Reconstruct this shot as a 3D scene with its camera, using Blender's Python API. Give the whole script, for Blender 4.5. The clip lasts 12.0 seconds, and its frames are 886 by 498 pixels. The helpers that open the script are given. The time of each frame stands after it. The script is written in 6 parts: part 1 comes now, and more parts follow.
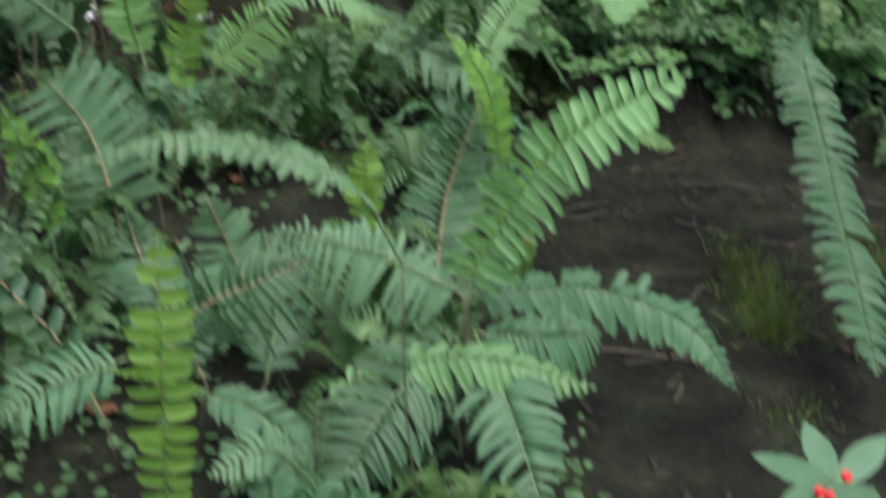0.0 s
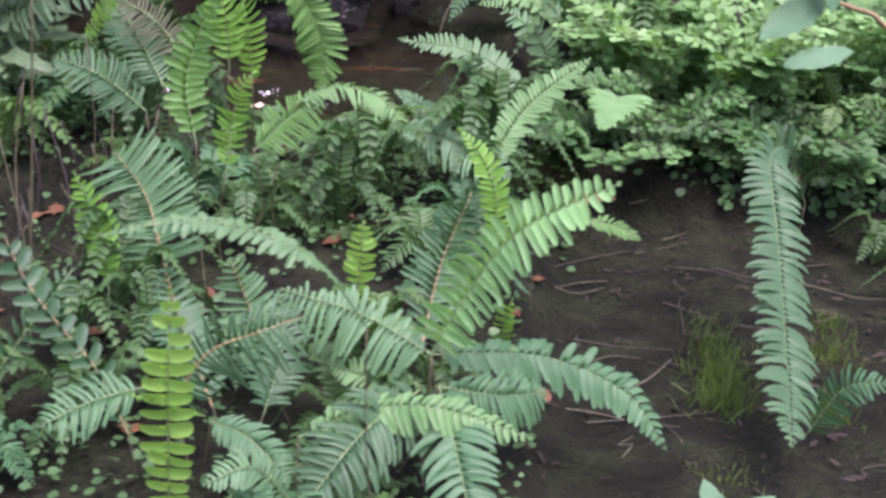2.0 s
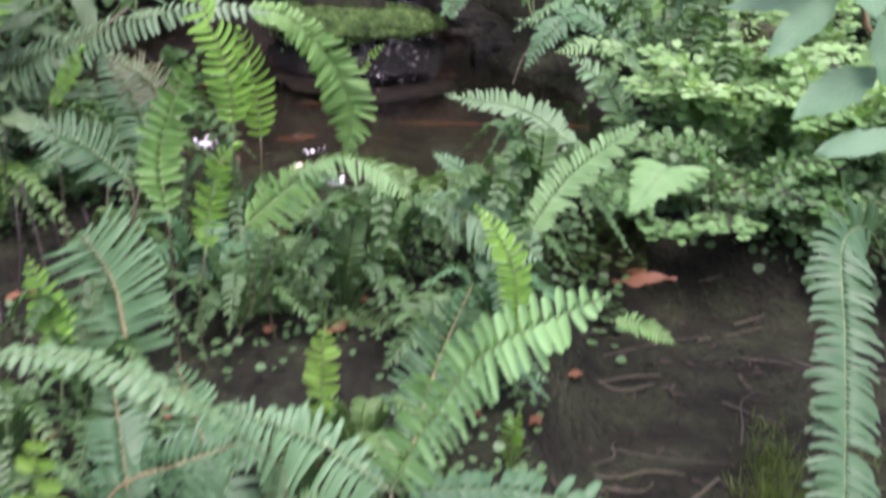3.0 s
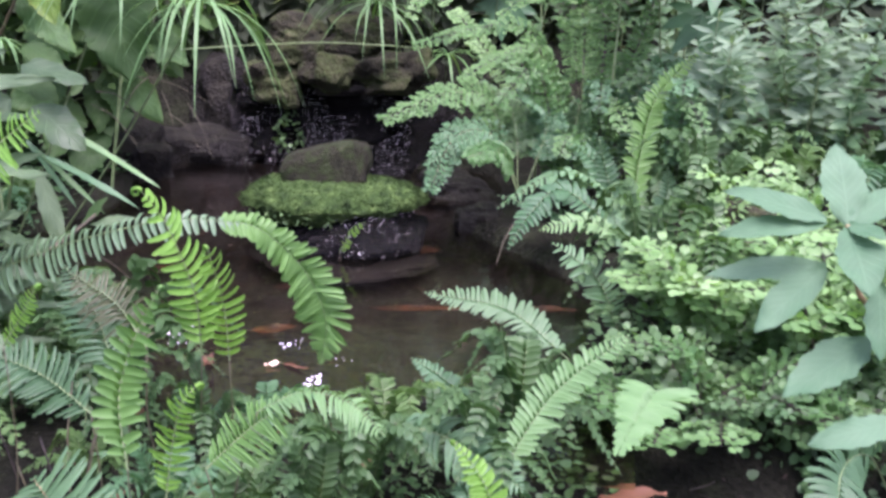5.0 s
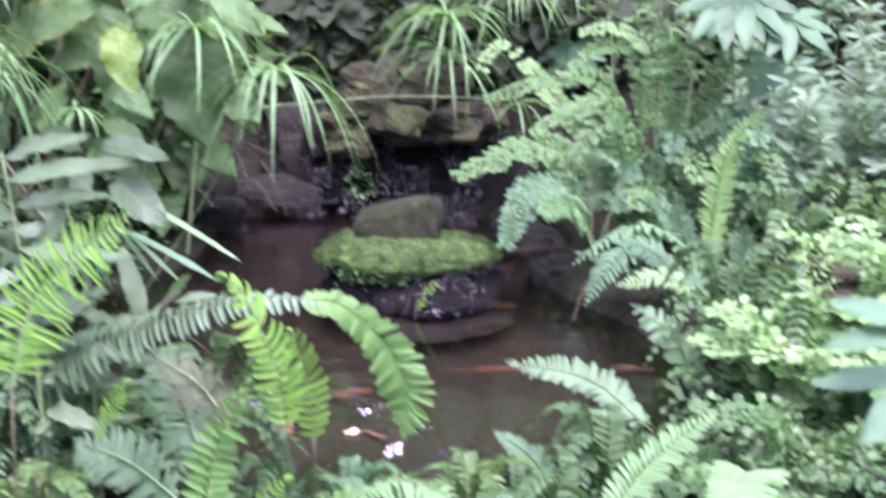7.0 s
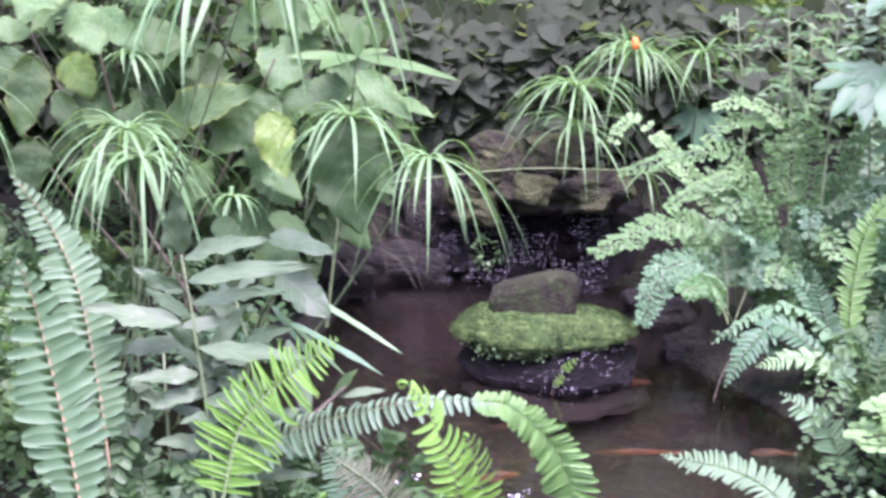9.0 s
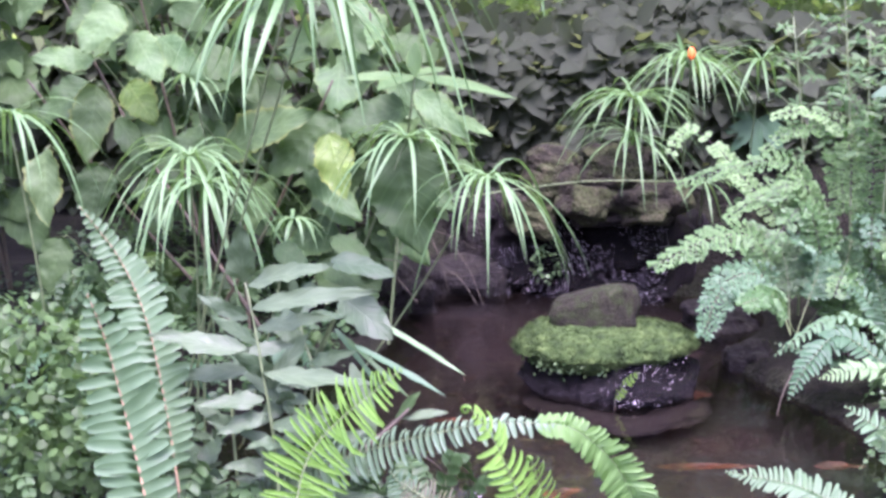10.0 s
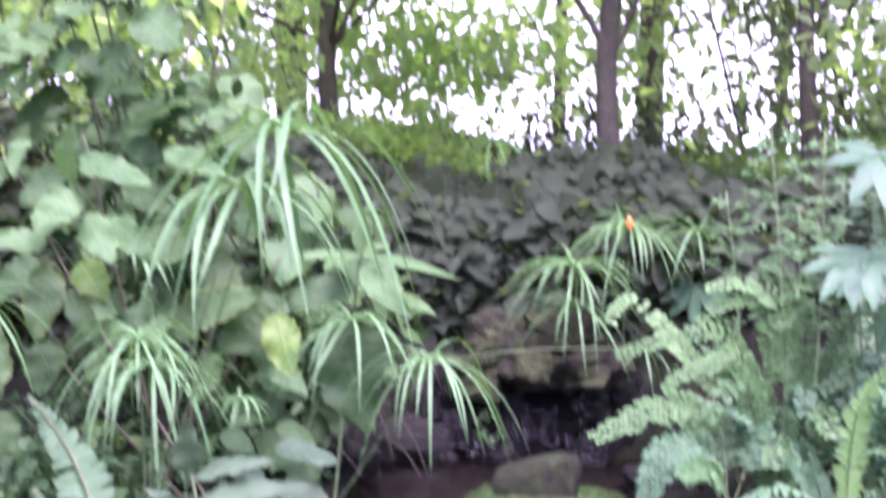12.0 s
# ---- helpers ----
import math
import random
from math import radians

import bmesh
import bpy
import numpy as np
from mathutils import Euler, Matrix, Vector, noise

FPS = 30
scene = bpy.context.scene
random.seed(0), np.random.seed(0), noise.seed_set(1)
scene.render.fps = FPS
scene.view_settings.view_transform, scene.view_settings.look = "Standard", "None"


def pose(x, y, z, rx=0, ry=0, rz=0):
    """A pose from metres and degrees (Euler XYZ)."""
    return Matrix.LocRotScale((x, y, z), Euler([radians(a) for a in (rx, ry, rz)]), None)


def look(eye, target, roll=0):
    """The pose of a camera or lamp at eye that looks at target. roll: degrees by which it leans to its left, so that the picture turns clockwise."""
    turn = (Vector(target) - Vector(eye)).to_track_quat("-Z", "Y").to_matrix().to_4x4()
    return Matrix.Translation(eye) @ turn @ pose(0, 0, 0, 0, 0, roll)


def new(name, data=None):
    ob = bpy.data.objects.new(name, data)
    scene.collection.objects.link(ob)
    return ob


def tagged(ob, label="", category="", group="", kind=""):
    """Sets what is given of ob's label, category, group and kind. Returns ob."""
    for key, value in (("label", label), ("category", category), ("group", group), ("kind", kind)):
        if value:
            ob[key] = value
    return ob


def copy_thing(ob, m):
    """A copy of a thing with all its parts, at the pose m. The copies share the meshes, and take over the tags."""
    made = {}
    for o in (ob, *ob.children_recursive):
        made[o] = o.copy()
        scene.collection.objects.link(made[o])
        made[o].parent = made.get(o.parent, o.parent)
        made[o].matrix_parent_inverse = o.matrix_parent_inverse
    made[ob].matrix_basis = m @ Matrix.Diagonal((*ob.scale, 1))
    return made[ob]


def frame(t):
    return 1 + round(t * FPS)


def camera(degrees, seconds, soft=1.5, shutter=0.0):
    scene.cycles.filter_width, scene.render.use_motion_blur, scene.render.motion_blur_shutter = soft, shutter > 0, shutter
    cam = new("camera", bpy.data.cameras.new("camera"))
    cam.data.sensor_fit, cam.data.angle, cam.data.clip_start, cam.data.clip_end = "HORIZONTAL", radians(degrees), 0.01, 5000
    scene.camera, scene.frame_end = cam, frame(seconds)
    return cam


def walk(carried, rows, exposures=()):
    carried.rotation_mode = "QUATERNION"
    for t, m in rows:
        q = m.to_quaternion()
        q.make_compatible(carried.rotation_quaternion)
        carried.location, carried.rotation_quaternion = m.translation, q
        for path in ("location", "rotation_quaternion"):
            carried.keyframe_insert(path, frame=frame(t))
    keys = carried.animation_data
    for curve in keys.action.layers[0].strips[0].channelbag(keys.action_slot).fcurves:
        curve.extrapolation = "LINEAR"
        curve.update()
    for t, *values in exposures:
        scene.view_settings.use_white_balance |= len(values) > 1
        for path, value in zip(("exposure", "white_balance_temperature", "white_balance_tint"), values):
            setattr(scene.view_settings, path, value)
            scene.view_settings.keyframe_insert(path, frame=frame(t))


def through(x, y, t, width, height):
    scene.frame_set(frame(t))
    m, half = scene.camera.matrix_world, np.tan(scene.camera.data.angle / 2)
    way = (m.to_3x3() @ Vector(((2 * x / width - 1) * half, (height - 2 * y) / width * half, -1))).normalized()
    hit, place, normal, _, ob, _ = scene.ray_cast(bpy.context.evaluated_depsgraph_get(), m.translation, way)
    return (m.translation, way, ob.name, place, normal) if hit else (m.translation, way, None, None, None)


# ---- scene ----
cam = camera(35.2, 12.0, soft=2.9, shutter=1.1)
PATH = [
    (0, (0.172, -0.501, 0.953), (0.329, 1.332, 0.169), 3.1),
    (0.5, (0.169, -0.495, 1.044), (0.268, 1.366, 0.317), 3.2),
    (1, (0.179, -0.607, 1.104), (0.258, 1.271, 0.419), 5.3),
    (1.5, (0.236, -0.823, 1.108), (0.276, 1.043, 0.39), 7.0),
    (2, (0.343, -0.876, 1.142), (0.358, 0.991, 0.425), 5.0),
    (2.5, (0.469, -0.692, 1.124), (0.381, 1.177, 0.419), 4.7),
    (3, (0.593, -0.46, 1.136), (0.392, 1.407, 0.446), 3.5),
    (3.5, (0.637, -0.371, 1.138), (0.415, 1.515, 0.513), 2.4),
    (3.7, (0.639, -0.347, 1.171), (0.426, 1.546, 0.562), 2.5),
    (5.3, (0.586, -0.244, 1.309), (0.38, 1.675, 0.782), 3.1),
    (5.5, (0.585, -0.221, 1.313), (0.382, 1.695, 0.777), 2.6),
    (6, (0.598, -0.212, 1.334), (0.402, 1.71, 0.817), 2.4),
    (6.5, (0.577, -0.214, 1.352), (0.333, 1.698, 0.821), 2.3),
    (7, (0.54, -0.237, 1.41), (0.244, 1.676, 0.906), 1.7),
    (7.5, (0.493, -0.256, 1.461), (0.149, 1.656, 0.985), 1.3),
    (7.7, (0.49, -0.269, 1.467), (0.132, 1.642, 0.998), 0.8),
    (9.3, (0.338, -0.278, 1.572), (-0.081, 1.623, 1.109), 1.4),
    (9.5, (0.343, -0.276, 1.57), (-0.075, 1.623, 1.101), 1.1),
    (10, (0.349, -0.294, 1.613), (-0.147, 1.588, 1.155), -0.3),
    (10.5, (0.362, -0.31, 1.632), (-0.115, 1.582, 1.196), 0.2),
    (11, (0.37, -0.314, 1.666), (-0.081, 1.592, 1.262), 0.2),
    (11.5, (0.39, -0.315, 1.728), (-0.021, 1.607, 1.36), 0.4),
    (12, (0.387, -0.376, 1.777), (-0.047, 1.558, 1.504), 0.2),
]
EXPOSURES = [(0.0, 1.12, 6000, 25), (1.5, 1.62, 5900, 46), (3.0, 1.78, 6050, 46), (5.5, 2.0, 5700, 53), (7.5, 2.52, 5600, 63), (10.5, 2.46, 5550, 73), (12.0, 2.42, 5500, 73)]
walk(cam, [(t, look(eye, target, roll)) for t, eye, target, roll in PATH], EXPOSURES)

# ---- sky and sun: a bright overcast day ----
SUN_ELEV, SUN_TURN = 68.0, 160.0
world = bpy.data.worlds.new("overcast_sky")
scene.world = world
world.use_nodes = True
wn = world.node_tree.nodes
sky = wn.new("ShaderNodeTexSky")
sky.sky_type = "NISHITA"
sky.sun_disc = False
sky.sun_elevation, sky.sun_rotation = radians(SUN_ELEV), radians(SUN_TURN)
sky.air_density, sky.dust_density, sky.ozone_density = 1.0, 6.0, 0.6
world.node_tree.links.new(sky.outputs["Color"], wn["Background"].inputs["Color"])
wn["Background"].inputs["Strength"].default_value = 0.15

sun = new("sun", bpy.data.lights.new("sun", "SUN"))
sun.data.energy, sun.data.angle, sun.data.color = 1.5, radians(40), (1.0, 0.97, 0.92)
sun.matrix_world = pose(0, 0, 12, 90 - SUN_ELEV, 0, 180 - SUN_TURN)


# ---- materials ----
def nodes_of(name):
    m = bpy.data.materials.new(name)
    m.use_nodes = True
    nt = m.node_tree
    return m, nt, nt.nodes["Principled BSDF"], nt.nodes["Material Output"]


def noise_ramp(nt, scale, stops, detail=5.0, coord="Object"):
    tc = nt.nodes.new("ShaderNodeTexCoord")
    n = nt.nodes.new("ShaderNodeTexNoise")
    n.inputs["Scale"].default_value, n.inputs["Detail"].default_value = scale, detail
    nt.links.new(tc.outputs[coord], n.inputs["Vector"])
    r = nt.nodes.new("ShaderNodeValToRGB")
    el = r.color_ramp.elements
    while len(el) < len(stops):
        el.new(0.5)
    for e, (p, c) in zip(el, stops):
        e.position, e.color = p, (*c, 1)
    nt.links.new(n.outputs["Fac"], r.inputs["Fac"])
    return n, r


def bumped(nt, bsdf, height, strength, distance):
    b = nt.nodes.new("ShaderNodeBump")
    b.inputs["Strength"].default_value, b.inputs["Distance"].default_value = strength, distance
    nt.links.new(height, b.inputs["Height"])
    nt.links.new(b.outputs["Normal"], bsdf.inputs["Normal"])


def mixed(nt, fac, a, b, kind="MIX"):
    m = nt.nodes.new("ShaderNodeMix")
    m.data_type, m.blend_type = "RGBA", kind
    for key, v in ((0, fac), (6, a), (7, b)):
        if hasattr(v, "is_linked"):
            nt.links.new(v, m.inputs[key])
        else:
            m.inputs[key].default_value = v if key == 0 else (*v, 1)
    return m.outputs[2]


def ground_mat(name, stops, scale, rough, bump, distance=0.01, spec=0.5, fine=9.0):
    m, nt, b, _ = nodes_of(name)
    n, r = noise_ramp(nt, scale, stops, 8.0)
    n2, r2 = noise_ramp(nt, scale * fine, [(0.3, (0.55, 0.55, 0.55)), (0.7, (1.3, 1.3, 1.3))], 6.0)
    nt.links.new(mixed(nt, 1.0, r.outputs["Color"], r2.outputs["Color"], "MULTIPLY"), b.inputs["Base Color"])
    b.inputs["Roughness"].default_value, b.inputs["Specular IOR Level"].default_value = rough, spec
    bumped(nt, b, n2.outputs["Fac"], bump, distance)
    return m


def leaf_mat(name, dark, light, rough=0.45, through=0.3, vary=0.14, veins=0.0, spec=0.25, edge=None, vein_mix=0.12):
    """Leaf tissue: two greens mixed leaf by leaf and by blotches, with light coming through the blade."""
    m, nt, b, out = nodes_of(name)
    n, r = noise_ramp(nt, 14.0, [(0.3, (0, 0, 0)), (0.75, (1, 1, 1))], 4.0)
    geo, info = nt.nodes.new("ShaderNodeNewGeometry"), nt.nodes.new("ShaderNodeObjectInfo")
    col = mixed(nt, r.outputs["Color"], dark, light)
    col = mixed(nt, 0.55, col, mixed(nt, info.outputs["Random"], dark, light))
    ramp = nt.nodes.new("ShaderNodeValToRGB")
    ramp.color_ramp.elements[0].color = (1 - vary, 1 - vary, 1 - vary, 1)
    ramp.color_ramp.elements[1].color = (1 + vary, 1 + vary * 0.95, 1 + vary * 0.8, 1)
    nt.links.new(geo.outputs["Random Per Island"], ramp.inputs["Fac"])
    col = mixed(nt, 1.0, col, ramp.outputs["Color"], "MULTIPLY")
    height = n.outputs["Fac"]
    if veins:
        uv = nt.nodes.new("ShaderNodeTexCoord")
        sep = nt.nodes.new("ShaderNodeSeparateXYZ")
        nt.links.new(uv.outputs["UV"], sep.inputs[0])

        def math_node(op, a, c=0.0):
            q = nt.nodes.new("ShaderNodeMath")
            q.operation = op
            for k, v in enumerate((a, c)):
                if hasattr(v, "is_linked"):
                    nt.links.new(v, q.inputs[k])
                else:
                    q.inputs[k].default_value = v
            return q.outputs[0]

        side = math_node("ABSOLUTE", math_node("SUBTRACT", sep.outputs[0], 0.5))
        rib = math_node("SMOOTH_MIN", 1.0, math_node("MULTIPLY", side, 22.0))
        wave = math_node("SINE", math_node("MULTIPLY", math_node("SUBTRACT", sep.outputs[1], math_node("MULTIPLY", side, 0.55)), 6.283 * veins))
        line = math_node("POWER", math_node("MAXIMUM", wave, 0.0), 8.0)
        mask = math_node("MAXIMUM", line, math_node("SUBTRACT", 1.0, rib))
        col = mixed(nt, math_node("MULTIPLY", mask, vein_mix), col, tuple(min(1, c * 1.8 + 0.03) for c in light))
        height = mask
        if edge:
            far = math_node("MULTIPLY", math_node("MAXIMUM", math_node("SUBTRACT", side, 0.42), 0.0), 5.0)
            col = mixed(nt, far, col, edge)
    nt.links.new(col, b.inputs["Base Color"])
    b.inputs["Roughness"].default_value, b.inputs["Specular IOR Level"].default_value = rough, spec
    bumped(nt, b, height, min(1.0, vein_mix * 3.5) if veins else 0.25, 0.004 if vein_mix > 0.2 else 0.003)
    tr = nt.nodes.new("ShaderNodeBsdfTranslucent")
    nt.links.new(mixed(nt, 1.0, col, (1.25, 1.35, 0.6), "MULTIPLY"), tr.inputs["Color"])
    mix = nt.nodes.new("ShaderNodeMixShader")
    mix.inputs["Fac"].default_value = through
    nt.links.new(b.outputs["BSDF"], mix.inputs[1])
    nt.links.new(tr.outputs["BSDF"], mix.inputs[2])
    nt.links.new(mix.outputs[0], out.inputs["Surface"])
    return m


SOIL = ground_mat("wet_dark_soil", [(0.25, (0.005, 0.006, 0.0034)), (0.48, (0.0125, 0.0146, 0.0083)), (0.6, (0.018, 0.024, 0.011)), (0.78, (0.036, 0.041, 0.023))], 7.0, 0.85, 1.0, 0.04, 0.12)
LEDGE = ground_mat("drowned_ledge", [(0.4, (0.003, 0.0036, 0.002)), (0.75, (0.012, 0.015, 0.007))], 11.0, 0.8, 0.6, 0.02)
RUST = ground_mat("rust_orange_patch", [(0.35, (0.025, 0.011, 0.004)), (0.75, (0.13, 0.05, 0.012))], 14.0, 0.6, 0.3, 0.004)
MUD = ground_mat("pond_bed_mud", [(0.3, (0.003, 0.0028, 0.0018)), (0.55, (0.007, 0.006, 0.0036)), (0.8, (0.02, 0.0125, 0.0065))], 3.5, 0.8, 0.8, 0.02)
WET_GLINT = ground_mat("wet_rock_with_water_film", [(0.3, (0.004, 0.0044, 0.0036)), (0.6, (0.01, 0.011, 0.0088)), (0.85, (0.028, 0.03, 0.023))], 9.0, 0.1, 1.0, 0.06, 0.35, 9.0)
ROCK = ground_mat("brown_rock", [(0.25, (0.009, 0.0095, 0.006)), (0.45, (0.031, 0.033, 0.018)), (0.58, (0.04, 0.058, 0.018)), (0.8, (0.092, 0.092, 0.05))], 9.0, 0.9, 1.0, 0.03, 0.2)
# Like ROCK in far darker tones, for the slab and the lower rocks.
ROCK_DARK = ground_mat("darker_rock", [(0.25, (0.0026, 0.003, 0.0016)), (0.5, (0.0075, 0.0085, 0.0042)), (0.85, (0.022, 0.023, 0.011))], 9.0, 0.6, 1.0, 0.03, 0.3)
STONE = ground_mat("grey_brown_stone", [(0.25, (0.013, 0.0145, 0.0085)), (0.45, (0.036, 0.041, 0.022)), (0.6, (0.036, 0.06, 0.018)), (0.78, (0.12, 0.125, 0.075))], 20.0, 0.95, 1.0, 0.04, 0.2)
MOSS = ground_mat("green_moss", [(0.25, (0.018, 0.04, 0.011)), (0.5, (0.036, 0.08, 0.017)), (0.75, (0.095, 0.165, 0.042))], 26.0, 0.95, 1.0, 0.01, 0.2)
BARK = ground_mat("bark", [(0.3, (0.05, 0.047, 0.032)), (0.7, (0.1, 0.092, 0.062))], 9.0, 0.9, 1.0, 0.02)
ROOT = ground_mat("damp_brown_root", [(0.3, (0.022, 0.021, 0.014)), (0.7, (0.05, 0.046, 0.03))], 30.0, 0.85, 0.5, 0.003)
TWIG = ground_mat("dry_twig", [(0.3, (0.034, 0.034, 0.018)), (0.7, (0.08, 0.078, 0.042))], 30.0, 0.85, 0.5, 0.003)
RACHIS = ground_mat("brown_leaf_stalk", [(0.3, (0.14, 0.105, 0.04)), (0.7, (0.27, 0.21, 0.095))], 40.0, 0.6, 0.3, 0.002)
STALK = ground_mat("green_leaf_stalk", [(0.3, (0.08, 0.14, 0.045)), (0.7, (0.15, 0.23, 0.085))], 40.0, 0.55, 0.3, 0.002)
STIPE = ground_mat("dark_brown_stipe", [(0.3, (0.035, 0.038, 0.016)), (0.7, (0.085, 0.08, 0.036))], 40.0, 0.6, 0.3, 0.002)
TUFT = leaf_mat("yellow_green_moss_tuft", (0.04, 0.08, 0.014), (0.1, 0.15, 0.034), through=0.3)
DARK_STALK = ground_mat("dark_stalk", [(0.3, (0.015, 0.012, 0.01)), (0.7, (0.04, 0.03, 0.022))], 40.0, 0.5, 0.3, 0.002)
FERN = leaf_mat("fern_green", (0.035, 0.1, 0.042), (0.075, 0.18, 0.078))
FERN_DARK = leaf_mat("fern_dark_green", (0.026, 0.072, 0.031), (0.055, 0.13, 0.055))
FERN_BRIGHT = leaf_mat("fern_young_green", (0.09, 0.235, 0.034), (0.18, 0.375, 0.066), through=0.4)
FERN_YELLOW = leaf_mat("fern_yellow_green", (0.14, 0.31, 0.055), (0.25, 0.45, 0.1), through=0.4)
FERN_PALE = leaf_mat("fern_pale_green", (0.085, 0.195, 0.066), (0.165, 0.31, 0.13), through=0.35)
FERN_LIGHT = leaf_mat("fern_light_green", (0.135, 0.3, 0.105), (0.25, 0.46, 0.2), through=0.35)
FERN_GREY = leaf_mat("fern_grey_green", (0.06, 0.145, 0.064), (0.11, 0.225, 0.105))
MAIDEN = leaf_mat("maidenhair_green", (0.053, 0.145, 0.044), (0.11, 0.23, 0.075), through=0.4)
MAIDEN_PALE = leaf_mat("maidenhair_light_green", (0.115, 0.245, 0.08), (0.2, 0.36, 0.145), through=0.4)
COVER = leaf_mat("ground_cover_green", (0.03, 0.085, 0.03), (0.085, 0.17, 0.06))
SEDGE = leaf_mat("sedge_green", (0.065, 0.16, 0.05), (0.128, 0.255, 0.1), rough=0.42)
BROAD = leaf_mat("broad_leaf_green", (0.026, 0.064, 0.02), (0.056, 0.116, 0.034), veins=8, rough=0.5, through=0.3, spec=0.13, vein_mix=0.11)
BROAD_PALE = leaf_mat("broad_leaf_pale", (0.055, 0.13, 0.044), (0.1, 0.195, 0.068), veins=8, rough=0.46, through=0.35, spec=0.16, edge=(0.15, 0.25, 0.06), vein_mix=0.13)
BROAD_EDGED = leaf_mat("broad_leaf_yellow_edge", (0.046, 0.1, 0.034), (0.085, 0.16, 0.05), veins=8, rough=0.45, through=0.35, spec=0.17, edge=(0.24, 0.28, 0.05), vein_mix=0.13)
BROAD_YELLOW = leaf_mat("broad_leaf_yellowing", (0.06, 0.14, 0.022), (0.12, 0.22, 0.04), veins=7, through=0.4, vein_mix=0.2, edge=(0.2, 0.22, 0.04))
GLOSSY = leaf_mat("holly_fern_glossy", (0.038, 0.082, 0.034), (0.08, 0.135, 0.064), veins=5, rough=0.45, through=0.15, spec=0.24)
WHORL = leaf_mat("whorl_leaf_blue_green", (0.05, 0.128, 0.06), (0.105, 0.2, 0.11), veins=9, rough=0.55, through=0.25, spec=0.15, vein_mix=0.07)
SHRUB = leaf_mat("shrub_green", (0.08, 0.158, 0.084), (0.155, 0.255, 0.145), rough=0.5)
FERN_MINT = leaf_mat("fern_mint_green", (0.058, 0.135, 0.056), (0.105, 0.2, 0.09))
FERN_SILVER = leaf_mat("fern_silver_green", (0.075, 0.155, 0.075), (0.145, 0.245, 0.13), spec=0.4)
FERN_OLIVE = leaf_mat("fern_olive_green", (0.032, 0.08, 0.027), (0.064, 0.138, 0.046))
FERN_MID = leaf_mat("fern_mid_green", (0.066, 0.168, 0.042), (0.122, 0.265, 0.068), through=0.35)
FERN_MOSSY = leaf_mat("fern_moss_green", (0.042, 0.1, 0.026), (0.085, 0.172, 0.05))
FERN_BROWN = leaf_mat("fern_withered_brown", (0.034, 0.05, 0.02), (0.068, 0.085, 0.036), through=0.2)
UNDER = leaf_mat("understorey_leaf", (0.09, 0.125, 0.07), (0.16, 0.205, 0.115), through=0.45)
SOIL_LITTER = leaf_mat("decayed_leaf", (0.012, 0.01, 0.008), (0.032, 0.024, 0.017), through=0.05, rough=0.8)
HEDGE = leaf_mat("hedge_dark_leaf", (0.058, 0.08, 0.05), (0.082, 0.11, 0.068), rough=0.9, through=0.6, spec=0.0, vary=0.06)
# White that stands in for sky reflected off the pond's ripples.
SKY_GLINT = ground_mat("painted_sky_glint", [(0.3, (0.6, 0.62, 0.64)), (0.7, (0.85, 0.86, 0.88))], 30.0, 0.15, 0.2, 0.002)
# Near-white colour painted in place of highlights on the wet rock.
GLINT = ground_mat("painted_wet_glint", [(0.3, (0.45, 0.47, 0.46)), (0.7, (0.85, 0.87, 0.87))], 60.0, 0.12, 0.2, 0.002)
# Leaf colours raised well above real foliage to carry backlight and glare.
TREE = leaf_mat("tree_leaf_painted_backlight", (0.2, 0.31, 0.16), (0.33, 0.45, 0.22), through=0.8)
TREE_PALE = leaf_mat("tree_leaf_painted_glare", (0.3, 0.43, 0.24), (0.46, 0.6, 0.3), through=0.8)
LITTER = leaf_mat("fallen_leaf_brown", (0.07, 0.035, 0.018), (0.15, 0.075, 0.035), through=0.1, rough=0.7)
CREAM = leaf_mat("fallen_petal_cream", (0.5, 0.4, 0.28), (0.65, 0.55, 0.42), through=0.2, rough=0.6)
ORANGE = leaf_mat("flower_orange", (0.6, 0.13, 0.02), (0.75, 0.22, 0.04), through=0.2)
RED = leaf_mat("flower_red", (0.45, 0.01, 0.015), (0.6, 0.03, 0.03), through=0.2)


def water_mat():
    m, nt, b, _ = nodes_of("pond_water")
    b.inputs["Base Color"].default_value = (0.42, 0.34, 0.25, 1)
    b.inputs["Roughness"].default_value, b.inputs["IOR"].default_value = 0.015, 1.33
    b.inputs["Transmission Weight"].default_value = 1.0
    n, _r = noise_ramp(nt, 16.0, [(0, (0, 0, 0)), (1, (1, 1, 1))], 3.0)
    n2, r2 = noise_ramp(nt, 2.2, [(0.45, (0.15, 0.15, 0.15)), (0.7, (1, 1, 1))], 2.0)
    bumped(nt, b, mixed(nt, 1.0, n.outputs["Color"], r2.outputs["Color"], "MULTIPLY"), 1.0, 0.007)
    return m


WATER = water_mat()


# Emission for an added sheet that brightens the sky low behind the trees.
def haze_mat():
    m, nt, b, out = nodes_of("glowing_haze_sheet")
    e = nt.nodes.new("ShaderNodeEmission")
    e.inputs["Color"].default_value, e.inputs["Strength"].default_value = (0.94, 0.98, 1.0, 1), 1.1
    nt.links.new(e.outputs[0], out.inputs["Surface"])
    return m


HAZE = haze_mat()


# ---- mesh helpers ----
def thing(name, label, category, at=(0, 0, 0), group="", kind=""):
    ob = new(name)
    ob.location = at
    ob.empty_display_size = 0.05
    return tagged(ob, label, category, group, kind)


